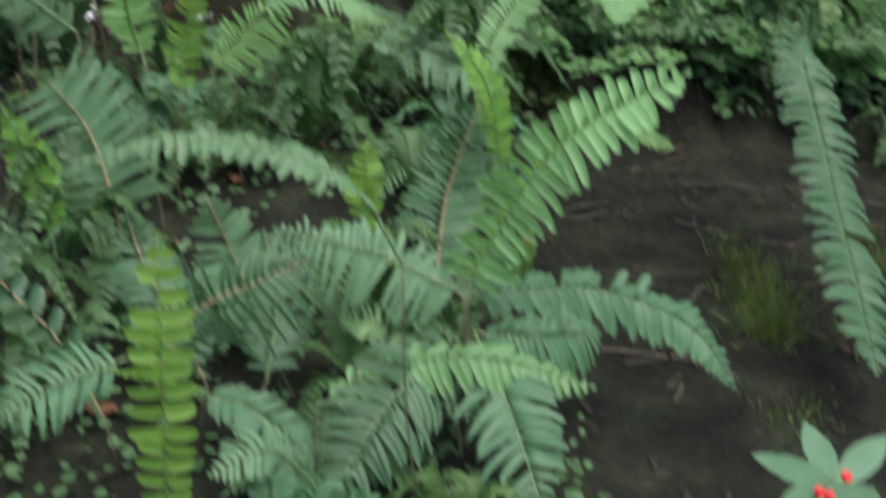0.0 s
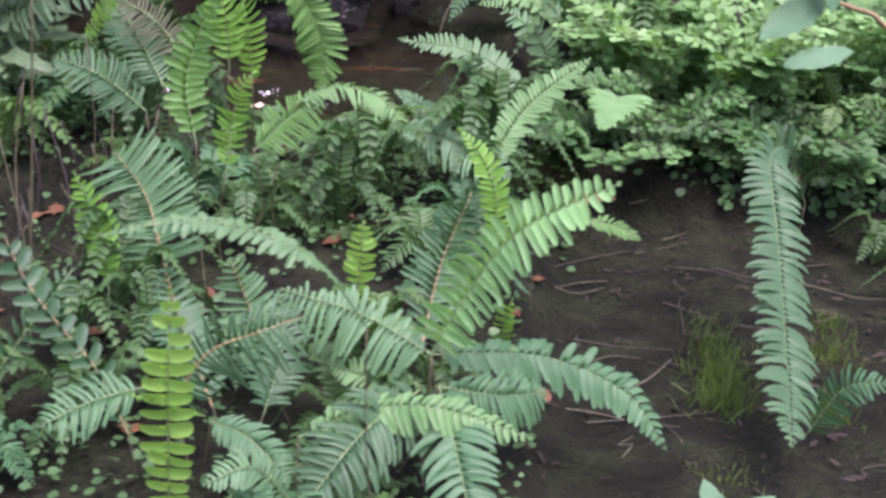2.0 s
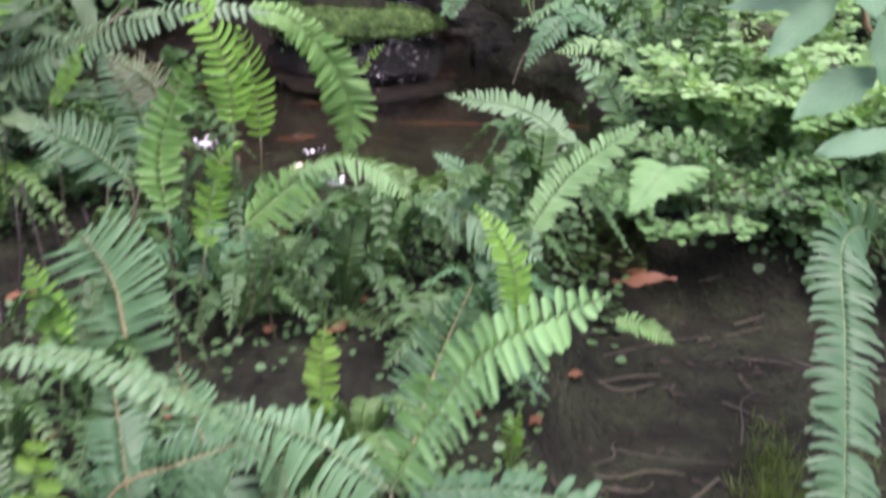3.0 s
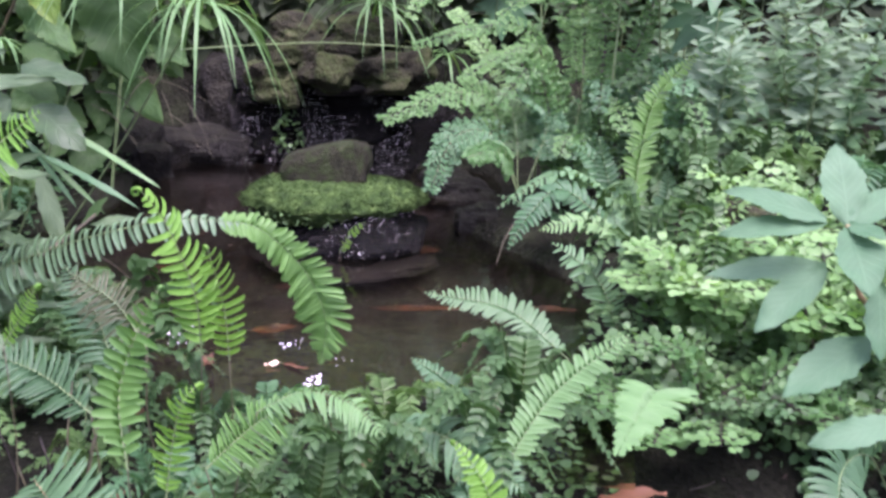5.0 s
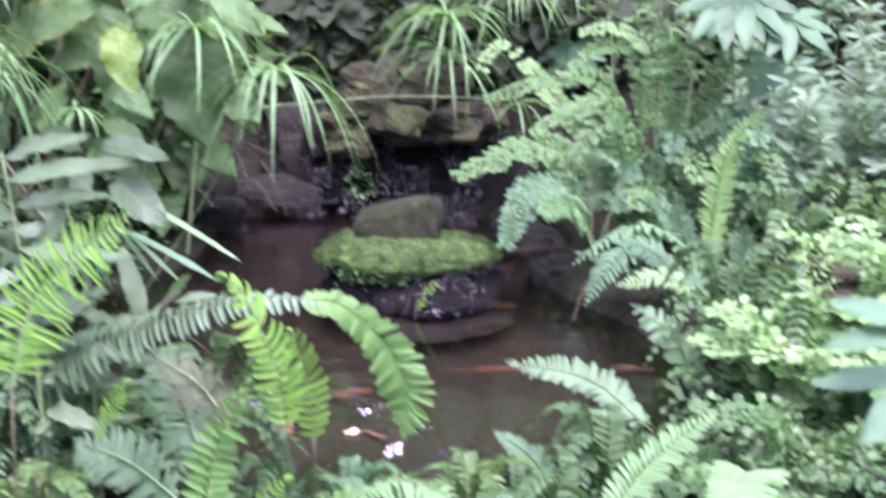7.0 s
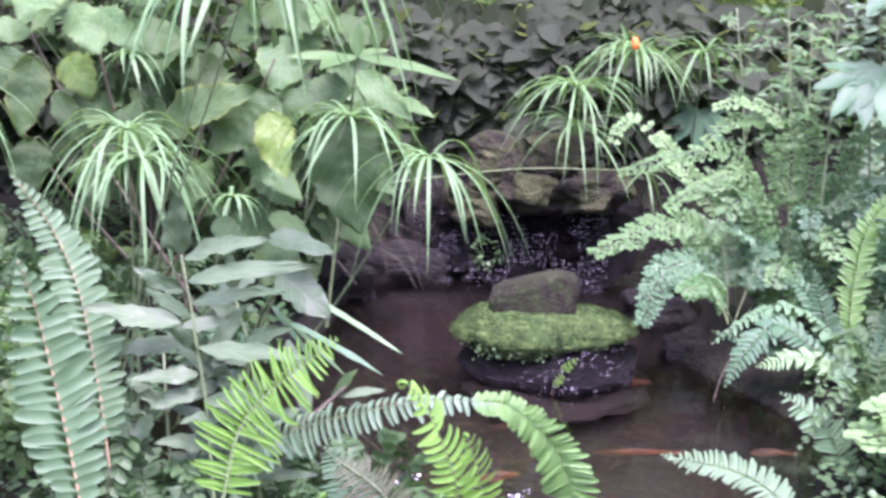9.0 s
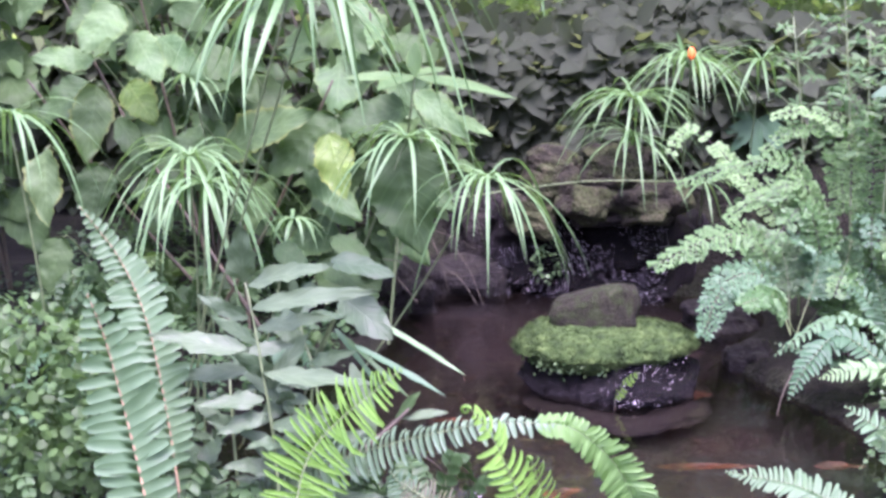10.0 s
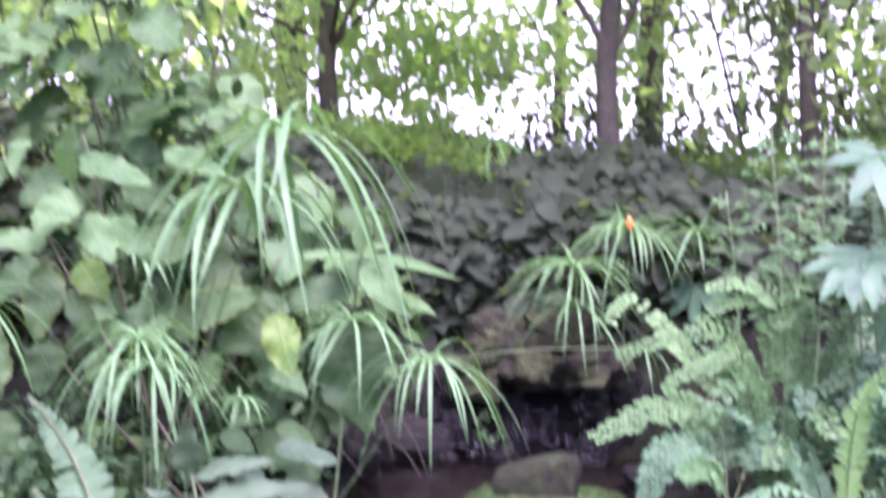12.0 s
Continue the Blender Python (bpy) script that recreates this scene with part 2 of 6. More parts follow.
def mesh_part(name, verts, faces, mat, parent=None, label="", uvs=None, smooth=True):
    """One mesh object, in world metres, under its thing."""
    me = bpy.data.meshes.new(name)
    off = Vector(parent_origin(parent)) if parent else Vector((0, 0, 0))
    v = np.asarray(verts, float).reshape(-1, 3) - np.array(off)
    me.from_pydata(v.tolist(), [], [list(map(int, q)) for q in faces])
    if uvs is not None:
        layer = me.uv_layers.new(name="UVMap")
        idx = np.empty(len(me.loops), int)
        me.loops.foreach_get("vertex_index", idx)
        layer.data.foreach_set("uv", np.asarray(uvs, float)[idx].ravel())
    me.materials.append(mat)
    if smooth:
        me.polygons.foreach_set("use_smooth", [True] * len(me.polygons))
    me.update()
    ob = new(name, me)
    if parent:
        ob.parent = parent
    return tagged(ob, label)


def parent_origin(ob):
    p = Vector((0, 0, 0))
    while ob:
        p += ob.location
        ob = ob.parent
    return p


def spline(points, n):
    """n+1 points on a smooth curve through the given ones, and the tangents."""
    p = np.array(points, float)
    if len(p) == 2:
        p = np.array([p[0], (p[0] + p[1]) / 2, p[1]])
    ext = np.vstack([2 * p[0] - p[1], p, 2 * p[-1] - p[-2]])
    seg = np.linalg.norm(np.diff(p, axis=0), axis=1)
    cum = np.r_[0, np.cumsum(seg)]
    out = []
    for s in np.linspace(0, cum[-1], n + 1):
        k = min(int(np.searchsorted(cum, s, "right")) - 1, len(seg) - 1)
        u = (s - cum[k]) / max(seg[k], 1e-9)
        a, b, c, d = ext[k : k + 4]
        out.append(0.5 * (2 * b + (c - a) * u + (2 * a - 5 * b + 4 * c - d) * u * u + (3 * b - a - 3 * c + d) * u**3))
    out = np.array(out)
    tan = np.gradient(out, axis=0)
    return out, tan / (np.linalg.norm(tan, axis=1)[:, None] + 1e-9)


def unit(v):
    v = np.asarray(v, float)
    return v / (np.linalg.norm(v) + 1e-9)


def tube_data(points, r0, r1, n=10, sides=5):
    c, t = spline(points, n)
    ref = np.array([0.0, 0.0, 1.0]) if abs(t[0][2]) < 0.9 else np.array([1.0, 0.0, 0.0])
    verts, faces = [], []
    for i, (p, d) in enumerate(zip(c, t)):
        a = unit(np.cross(d, ref))
        b = np.cross(d, a)
        r = r0 + (r1 - r0) * i / n
        verts += [p + r * (a * math.cos(w) + b * math.sin(w)) for w in np.arange(sides) * 2 * math.pi / sides]
    for i in range(n):
        for k in range(sides):
            q = (k + 1) % sides
            faces.append((i * sides + k, i * sides + q, (i + 1) * sides + q, (i + 1) * sides + k))
    faces.append(tuple(range(n * sides, (n + 1) * sides)))
    return verts, faces


def tube(name, points, r0, r1, mat, parent=None, n=10, sides=5, label=""):
    return mesh_part(name, *tube_data(points, r0, r1, n, sides), mat, parent, label)


PINNA_U = np.array([0.0, 0.28, 0.68, 0.92, 1.0])
PINNA_W = np.array([0.5, 0.54, 0.49, 0.34, 0.0])


def frond(parent, points, width, mat=None, facing=(0, -0.6, 0.8), pairs=30, sweep=0.32, droop=0.12, bare=0.06, blunt=0.55, fill=0.84, rachis=None, seed=0, curl=0.0, label="", base_w=0.55, rooted=True, widen=0.25, facing_end=None, crozier=0.0, late=0.0):
    """A once-divided fern frond: an arching stalk with two rows of leaflets, each folded along its midrib."""
    rnd = np.random.RandomState(seed or int(abs(points[0][0] * 7919 + points[-1][2] * 104729)) % 100000)
    c, t = spline(points, pairs)
    length = np.linalg.norm(np.diff(c, axis=0), axis=1).sum()
    step = length / pairs
    twist = 0.34 if points[-1][1] > points[0][1] - 0.08 else -0.15
    face = unit(facing)
    turn = unit(facing_end) if facing_end is not None else face
    sides = [unit(np.cross(d, face + (turn - face) * min(1, max(0, (i / pairs - 0.35) / 0.3)))) for i, d in enumerate(t)]
    verts = [c[i] + sg * sides[i] * 0.0012 for i in range(pairs + 1) for sg in (-1, 1)]
    faces = [(2 * i, 2 * i + 1, 2 * i + 3, 2 * i + 2) for i in range(pairs)]
    for i in range(pairs + 1):
        s = i / pairs
        if s < bare:
            continue
        side = sides[i]
        up = np.cross(side, t[i])
        grow = min(1.0, base_w + (1 - base_w) * (s - bare) / widen)
        tip = 1.0 if s < blunt else max(0.06, math.cos((s - blunt) / (1 - blunt) * math.pi / 2) ** 0.8)
        half = width / 2 * grow * tip
        if late:
            half *= 0.55 + 0.45 * min(1, max(0, (s - late) / 0.2))
        for sg in (-1, 1):
            if rnd.uniform() < 0.025:
                continue
            L = half * rnd.uniform(0.82, 1.1)
            w = step * fill * rnd.uniform(0.85, 1.15) * (0.5 + 0.5 * tip)
            ax = unit(side * sg + t[i] * (sweep + 0.5 * max(0, s - 0.75)) + up * rnd.normal(0, 0.12) + t[i] * rnd.normal(0, 0.1))
            fw = unit(t[i] - ax * (t[i] @ ax) + up * rnd.normal(twist, 0.12))
            nn = np.cross(ax, fw) * sg
            o = c[i] + sg * side * 0.001
            k = len(verts)
            dr = droop * rnd.uniform(0.4, 1.6)
            for u, pw in zip(PINNA_U[:-1], PINNA_W[:-1]):
                p = o + ax * L * u + fw * L * 0.14 * u * u - np.array([0, 0, 1.0]) * L * dr * u * u + nn * curl * L * u * u + up * L * 0.1 * math.sin(3.14 * u)
                verts += [p - fw * w * pw + up * 0.1 * w, p - up * 0.16 * w, p + fw * w * pw + up * 0.1 * w]
            verts.append(o + ax * L + fw * L * 0.15 - np.array([0, 0, 1.0]) * L * dr + nn * curl * L)
            root = 2 * i + (1 if sg > 0 else 0)
            faces += [(k, k + 3, k + 4, root), (root, k + 4, k + 5, k + 2)]
            for j in (1, 2):
                a = k + 3 * j
                faces += [(a, a + 3, a + 4, a + 1), (a + 1, a + 4, a + 5, a + 2)]
            faces += [(k + 9, k + 12, k + 10), (k + 10, k + 12, k + 11)]
    ob = mesh_part("frond", verts, faces, mat or FERN, parent, label)
    foot = np.array([points[0][0] + rnd.normal(0, 0.012), points[0][1] + rnd.uniform(0, 0.03), 0.0])
    foot[2] = float(ground_z(foot[0], foot[1])) - 0.01
    if rooted and points[0][2] > foot[2] + 0.04:
        start = np.array(points[0], float)
        tube("stipe", [foot + rnd.normal(0, 0.03, 3) * (1, 1, 0), (foot + start) / 2 + rnd.normal(0, 0.016, 3), start], max(0.0015, width * 0.014), max(0.0012, width * 0.012), STIPE, ob, 6, 4)
    if crozier:
        side, end, fwd = sides[-1], c[-1], t[-1]
        nn = unit(np.cross(side, fwd))
        coil = [end + fwd * crozier * math.sin(w) * (1 - w / 9) - nn * crozier * (1 - math.cos(w) * (1 - w / 9)) for w in np.linspace(0, 6.5, 14)]
        tube("crozier", coil, 0.0042, 0.0025, mat or FERN, ob, 20, 6)
    tube("midrib", points, max(0.0016, width * (0.02 if rachis else 0.016)), 0.0008, rachis or STALK, ob, pairs // 2, 4)
    return ob


def fan(parent, base, tip, width, mat, facing=(0, -0.5, 0.85), name="leaf", bend=0.12, wavy=0.03, fold=0.12, shape="ovate", label="", nu=6, nv=10, seed=1, teeth=0.0, pleats=0.0):
    """A simple broad leaf: a gridded blade with a folded midrib, bent and waved; teeth cut its edge, pleats follow its side veins."""
    rnd = np.random.RandomState(seed)
    base, tip = np.array(base, float), np.array(tip, float)
    d = tip - base
    L = np.linalg.norm(d)
    d = d / L
    side = unit(np.cross(d, unit(facing)))
    up = np.cross(side, d)
    ph = rnd.uniform(0, 6.28, 3)
    skew = rnd.normal(0, 0.05)
    verts, uvs, faces = [], [], []
    for j in range(nv + 1):
        s = j / nv
        if shape == "lance":
            h = math.sin(math.pi * min(1, s * 0.97 + 0.03)) ** 0.8
        elif shape == "strap":
            h = min(1, s * 6 + 0.4) * min(1, (1 - s) * 3) ** 0.8
        elif shape == "holly":
            spine = abs((s * 3.4 + 0.15) % 1.0 - 0.5) * 2
            h = math.sin(math.pi * min(1, s**0.75)) ** 0.9 * (0.86 + 0.22 * spine**2)
        elif shape == "heart":
            h = max(0.0, 1 - s) ** 0.62 * (0.78 + 0.9 * s) if s > 0 else 0.55
        else:
            h = math.sin(math.pi * s**0.72) ** 0.75
        h = max(h, 0.012)
        for i in range(nu + 1):
            q = 2 * i / nu - 1
            rag = 1 + skew * q
            if abs(q) == 1:
                rag += 0.05 * math.sin(31 * s + ph[0]) + 0.05 * math.sin(67 * s + ph[1] + q) + 0.05 * math.sin(7 * s + ph[2] + 2 * q) - teeth * (j % 2)
            p = base + d * L * s + side * q * h * width / 2 * rag
            lift_ = fold * width * (abs(q) ** 1.5) * h * 0.6 - bend * L * s * s * 1.2 + wavy * width * (math.sin(9 * s + ph[1] + 2.5 * q) + 0.7 * math.sin(19 * s + ph[2] - q)) * abs(q) + 0.05 * width * math.sin(4 * s + ph[0]) * q
            lift_ += pleats * width * math.cos(6.283 * 8 * (s - 0.28 * abs(q))) * min(1, 3 * abs(q)) * h
            verts.append(p + up * lift_)
            uvs.append((i / nu, s))
    m = nu + 1
    for j in range(nv):
        for i in range(nu):
            faces.append((j * m + i, j * m + i + 1, (j + 1) * m + i + 1, (j + 1) * m + i))
    return mesh_part(name, verts, faces, mat, parent, label, uvs)


def scatter(name, pos, ax, nrm, length, width, mat, parent=None, label="", round_leaf=False, simple=False):
    """Many small folded leaves in one mesh. pos, ax, nrm: arrays of base points, directions and normals."""
    pos, ax, nrm = (np.asarray(a, float).reshape(-1, 3) for a in (pos, ax, nrm))
    n = len(pos)
    length, width = np.broadcast_to(length, (n,))[:, None], np.broadcast_to(width, (n,))[:, None]
    ax = ax / (np.linalg.norm(ax, axis=1)[:, None] + 1e-9)
    sd = np.cross(ax, nrm)
    sd /= np.linalg.norm(sd, axis=1)[:, None] + 1e-9
    up = np.cross(sd, ax)
    if simple:
        st = [(0, 0, 0), (0.45, -0.45, 0.12), (1.0, 0, -0.12), (0.45, 0.45, 0.12)]
        tri = [(0, 1, 2), (0, 2, 3)]
    elif round_leaf:
        st = [(0, 0, 0), (0.3, -0.42, 0.05), (0.75, -0.5, 0.04), (1.0, -0.2, 0), (0.9, 0, -0.04), (1.0, 0.2, 0), (0.75, 0.5, 0.04), (0.3, 0.42, 0.05), (0.5, 0, -0.05)]
        tri = [(0, 1, 8), (1, 2, 8), (2, 3, 8), (3, 4, 8), (4, 5, 8), (5, 6, 8), (6, 7, 8), (7, 0, 8)]
    else:
        st = [(0, 0, 0), (0.3, -0.42, 0.1), (0.3, 0, -0.04), (0.3, 0.42, 0.1), (0.68, -0.36, 0.06), (0.68, 0, -0.08), (0.68, 0.36, 0.06), (1.0, 0, -0.14)]
        tri = [(0, 1, 2), (0, 2, 3), (1, 4, 5, 2), (2, 5, 6, 3), (4, 7, 5), (5, 7, 6)]
    verts = np.stack([pos + ax * length * u + sd * width * s + up * width * h for u, s, h in st], 1).reshape(-1, 3)
    k = len(st)
    faces = [tuple(i * k + q for q in f) for i in range(n) for f in tri]
    return mesh_part(name, verts, faces, mat, parent, label)


def rand_dirs(rnd, n, lift=0.3):
    v = rnd.normal(size=(n, 3))
    v[:, 2] = np.abs(v[:, 2]) * 0.5 + lift * rnd.uniform(-1, 1, n)
    return v / np.linalg.norm(v, axis=1)[:, None]


# ---- the ground: one sheet with the pond basin sunk into it ----
def lift(x, lo, hi):
    u = np.clip((x - lo) / (hi - lo), 0, 1)
    return u * u * (3 - 2 * u)


def pond_in(x, y):
    """1 well inside the pond, 0 outside."""
    left = -1.25 + 0.1 * np.sin(3 * y)
    right = 0.6 - 0.5 * lift(y, 3.7, 5.0) + 0.05 * np.sin(5 * y)
    near = 2.72 + 0.06 * np.sin(4 * x) + 0.4 * lift(x, 0.0, 0.5) + 0.4 * lift(-x, 0.3, 0.6)
    far = 5.7 + 0.08 * np.sin(6 * x)
    return lift(x, left - 0.1, left + 0.14) * (1 - lift(x, right - 0.14, right + 0.1)) * lift(y, near - 0.1, near + 0.16) * (1 - lift(y, far - 0.1, far + 0.1))


def ground_z(x, y):
    x, y = np.asarray(x, float), np.asarray(y, float)
    base = -0.11 + 0.15 * lift(y, 1.0, 2.7) + 0.02 * np.sin(5 * x + 1) * np.cos(4 * y)
    base = base + 0.2 * lift(-x, 1.3, 2.2) + 0.26 * lift(x, 0.4, 1.6) * lift(y, 3.0, 4.6)
    base = base + 0.5 * lift(y, 5.6, 6.3) + 0.45 * lift(y, 6.3, 8.0) - 0.11 * np.maximum(y - 11.0, 0.0)
    bed = lift(x, 0.45, 0.68) * (1 - lift(y, 2.75, 3.1)) * lift(y, 0.7, 1.1) * (1 - lift(x, 1.7, 2.0))
    base = base * (1 - bed) - 0.165 * bed
    p = pond_in(x, y)
    return base * (1 - p) - 0.32 * p


def ground_sheet():
    xs = np.r_[np.linspace(-400, -8, 12), np.linspace(-6, -2.2, 16), np.linspace(-2.1, 2.3, 90), np.linspace(2.5, 6, 14), np.linspace(8, 400, 12)]
    ys = np.r_[np.linspace(-400, -6, 10), np.linspace(-4, 0.4, 14), np.linspace(0.5, 6.6, 120), np.linspace(7, 12, 16), np.linspace(15, 500, 14)]
    gx, gy = np.meshgrid(xs, ys)
    gz = ground_z(gx, gy)
    near = (np.abs(gx) < 3) & (gy > 0) & (gy < 7)
    lumps = np.array([noise.noise(Vector((a * 6, b * 6, 0))) + 0.5 * noise.noise(Vector((a * 17, b * 17, 3))) for a, b in zip(gx.ravel(), gy.ravel())]).reshape(gx.shape)
    gz = gz + np.where(near, 0.014 * lumps, 0)
    nx = len(xs)
    faces = [(j * nx + i, j * nx + i + 1, (j + 1) * nx + i + 1, (j + 1) * nx + i) for j in range(len(ys) - 1) for i in range(nx - 1)]
    ob = mesh_part("ground", np.stack([gx, gy, gz], -1).reshape(-1, 3), faces, SOIL)
    ob.data.materials.append(MUD)
    for poly in ob.data.polygons:
        c = poly.center
        if pond_in(c[0], c[1]) > 0.55:
            poly.material_index = 1
    return tagged(ob, "dark wet garden soil sinking into the pond", "ground", kind="structure")


ground_sheet()


def water_sheet():
    xs, ys = np.linspace(-1.5, 0.74, 40), np.linspace(2.58, 5.85, 50)
    gx, gy = np.meshgrid(xs, ys)
    nx = len(xs)
    faces = [(j * nx + i, j * nx + i + 1, (j + 1) * nx + i + 1, (j + 1) * nx + i) for j in range(len(ys) - 1) for i in range(nx - 1)]
    ob = mesh_part("water", np.stack([gx, gy, 0 * gx], -1).reshape(-1, 3), faces, WATER)
    ob.visible_shadow = False
    return tagged(ob, "still dark brown pond water with faint ripples", "water", kind="structure")


water_sheet()


# ---- rocks ----
def rock_data(size, seed, rough=0.12, level=3, flat=0.0):
    bm = bmesh.new()
    bmesh.ops.create_icosphere(bm, subdivisions=level, radius=1.0)
    off = Vector((seed * 3.1, seed * 1.7, seed * 2.3))
    out = []
    for v in bm.verts:
        p = v.co.copy()
        box = Vector([math.copysign(abs(a) ** (1 - flat), a) for a in p])
        k = 1 + rough * noise.noise(p * 1.4 + off) * 2 + rough * 0.5 * noise.noise(p * 4 + off) + rough * 0.2 * noise.noise(p * 11 + off)
        out.append((box.x * k * size[0], box.y * k * size[1], box.z * k * size[2]))
    faces = [[v.index for v in f.verts] for f in bm.faces]
    bm.free()
    return np.array(out), faces


def rock(name, at, size, mat, label, seed, turn=(0, 0, 0), rough=0.14, level=4, flat=0.25, parent=None, group="", category="rock"):
    v, f = rock_data(size, seed, rough, level, flat)
    m = np.array(pose(0, 0, 0, *turn).to_3x3())
    ob = mesh_part(name, v @ m.T + np.array(at), f, mat, parent)
    if not parent:
        tagged(ob, label, category, group)
    return ob


def loaf_stone(at, size, label):
    """A block-shaped stone, lower and rounder at one end, upright at the other."""
    v, f = rock_data((1, 1, 1), 21, 0.07, 5, 0.5)
    v[:, 2] *= 0.95 + 0.1 * v[:, 0] - 0.06 * np.clip(-v[:, 0] - 0.4, 0, 1) ** 2 * 4
    v[:, 1] *= 0.9 + 0.12 * v[:, 0]
    pit = np.array([noise.noise(Vector(p * 9)) + 0.6 * noise.noise(Vector(p * 23)) for p in v])
    v = v * (1 + 0.035 * pit)[:, None] * np.array(size)
    m = np.array(pose(0, 0, 0, 0, -14, 4).to_3x3())
    return tagged(mesh_part("stone", v @ m.T + np.array(at), f, STONE), label, "stone")


def mossy_boulder():
    """The low islet: a wet black body, wider to one side, under a thin ragged cap of moss, on a drowned ledge."""
    cx, cy = -0.315, 4.45
    b = thing("mossy_boulder", "low wet boulder in the pond under green moss", "boulder", (cx, cy, 0))
    v, f = rock_data((0.325, 0.245, 0.165), 5, 0.13, 6, 0.18)
    chip = np.array([noise.noise(Vector(p * 30)) + 0.8 * noise.noise(Vector(p * 75)) for p in v])
    v = v * (1 + 0.035 * chip)[:, None]
    v[:, :2] *= (0.89 + 0.75 * np.clip(v[:, 2], -0.1, 0.13))[:, None]
    bulge = np.exp(-((v[:, 0] - 0.16) ** 2 + (v[:, 1] + 0.2) ** 2) / 0.03)
    v[:, 1] -= 0.075 * bulge * np.clip(1 - (v[:, 2] - 0.05) / 0.12, 0, 1)
    mesh_part("body", v + (cx + 0.02, cy, -0.005), f, WET_GLINT, b, "wet black rock body")
    v, f = rock_data((0.3, 0.31, 0.03), 8, 0.14, 5, 0.05)
    mesh_part("ledge", v + (cx + 0.1, cy - 0.06, -0.11), f, LEDGE, b, "drowned olive brown ledge")
    v, f = rock_data((0.335, 0.265, 0.1), 11, 0.07, 6, 0.1)
    x, y = v[:, 0], v[:, 1]
    low = v[:, 2] < 0
    wet = np.clip((x - 0.03) / 0.16, 0, 1) * np.clip((-y - 0.02) / 0.16, 0, 1)
    drape = np.array([noise.noise(Vector((math.atan2(b_, a_) * 2.4, 3.3, 1.0))) for a_, b_ in zip(x, y)])
    v[:, 2] = np.where(low, v[:, 2] * (0.85 + 0.35 * drape - 0.5 * wet), v[:, 2] * 0.58) + 0.01 * np.sin(x * 7)
    v[:, :2] *= (0.98 - 0.06 * wet + 0.05 * drape - 0.1 * low)[:, None]
    v[:, 2] -= 0.004 * wet
    fine = np.array([noise.noise(Vector(p * 22)) + 0.6 * noise.noise(Vector(p * 60)) for p in v])
    v = v + np.stack([0.004 * fine, 0.004 * fine, 0.012 * fine], -1)
    v = v + (cx, cy + 0.01, 0.146)
    mesh_part("moss_cushion", v, f, MOSS, b, "bright green moss cushion")
    rnd = np.random.RandomState(4)
    top = v[v[:, 2] > 0.1]
    n = 16000
    pick = top[rnd.randint(0, len(top), n)] + rnd.normal(0, 0.006, (n, 3)) * (1, 1, 0.3)
    out = pick - (cx, cy, 0.1)
    mesh = scatter("moss_fuzz", pick - (0, 0, 0.003), rand_dirs(rnd, n) + out * 2 + (0, 0, 0.5), rnd.normal(size=(n, 3)), 0.009, 0.005, MOSS, b)
    tagged(mesh, kind="stuff")
    edge = v[(v[:, 2] < 0.14) & (v[:, 1] < cy - 0.1)]
    pick = edge[rnd.randint(0, len(edge), 160)] + rnd.normal(0, 0.01, (160, 3)) - (0, 0.008, 0.004)
    mesh = scatter("moss_leaves", pick, rand_dirs(rnd, 160) + (0, -0.8, 0), rnd.normal(0, 0.4, (160, 3)) + (0, -0.5, 0.8), 0.013, 0.011, MAIDEN_PALE, b, round_leaf=True)
    tagged(mesh, kind="stuff")
    return b


mossy_boulder()
loaf_stone((-0.368, 4.56, 0.232), (0.158, 0.1, 0.08), "grey brown rounded stone lying on the mossy boulder")

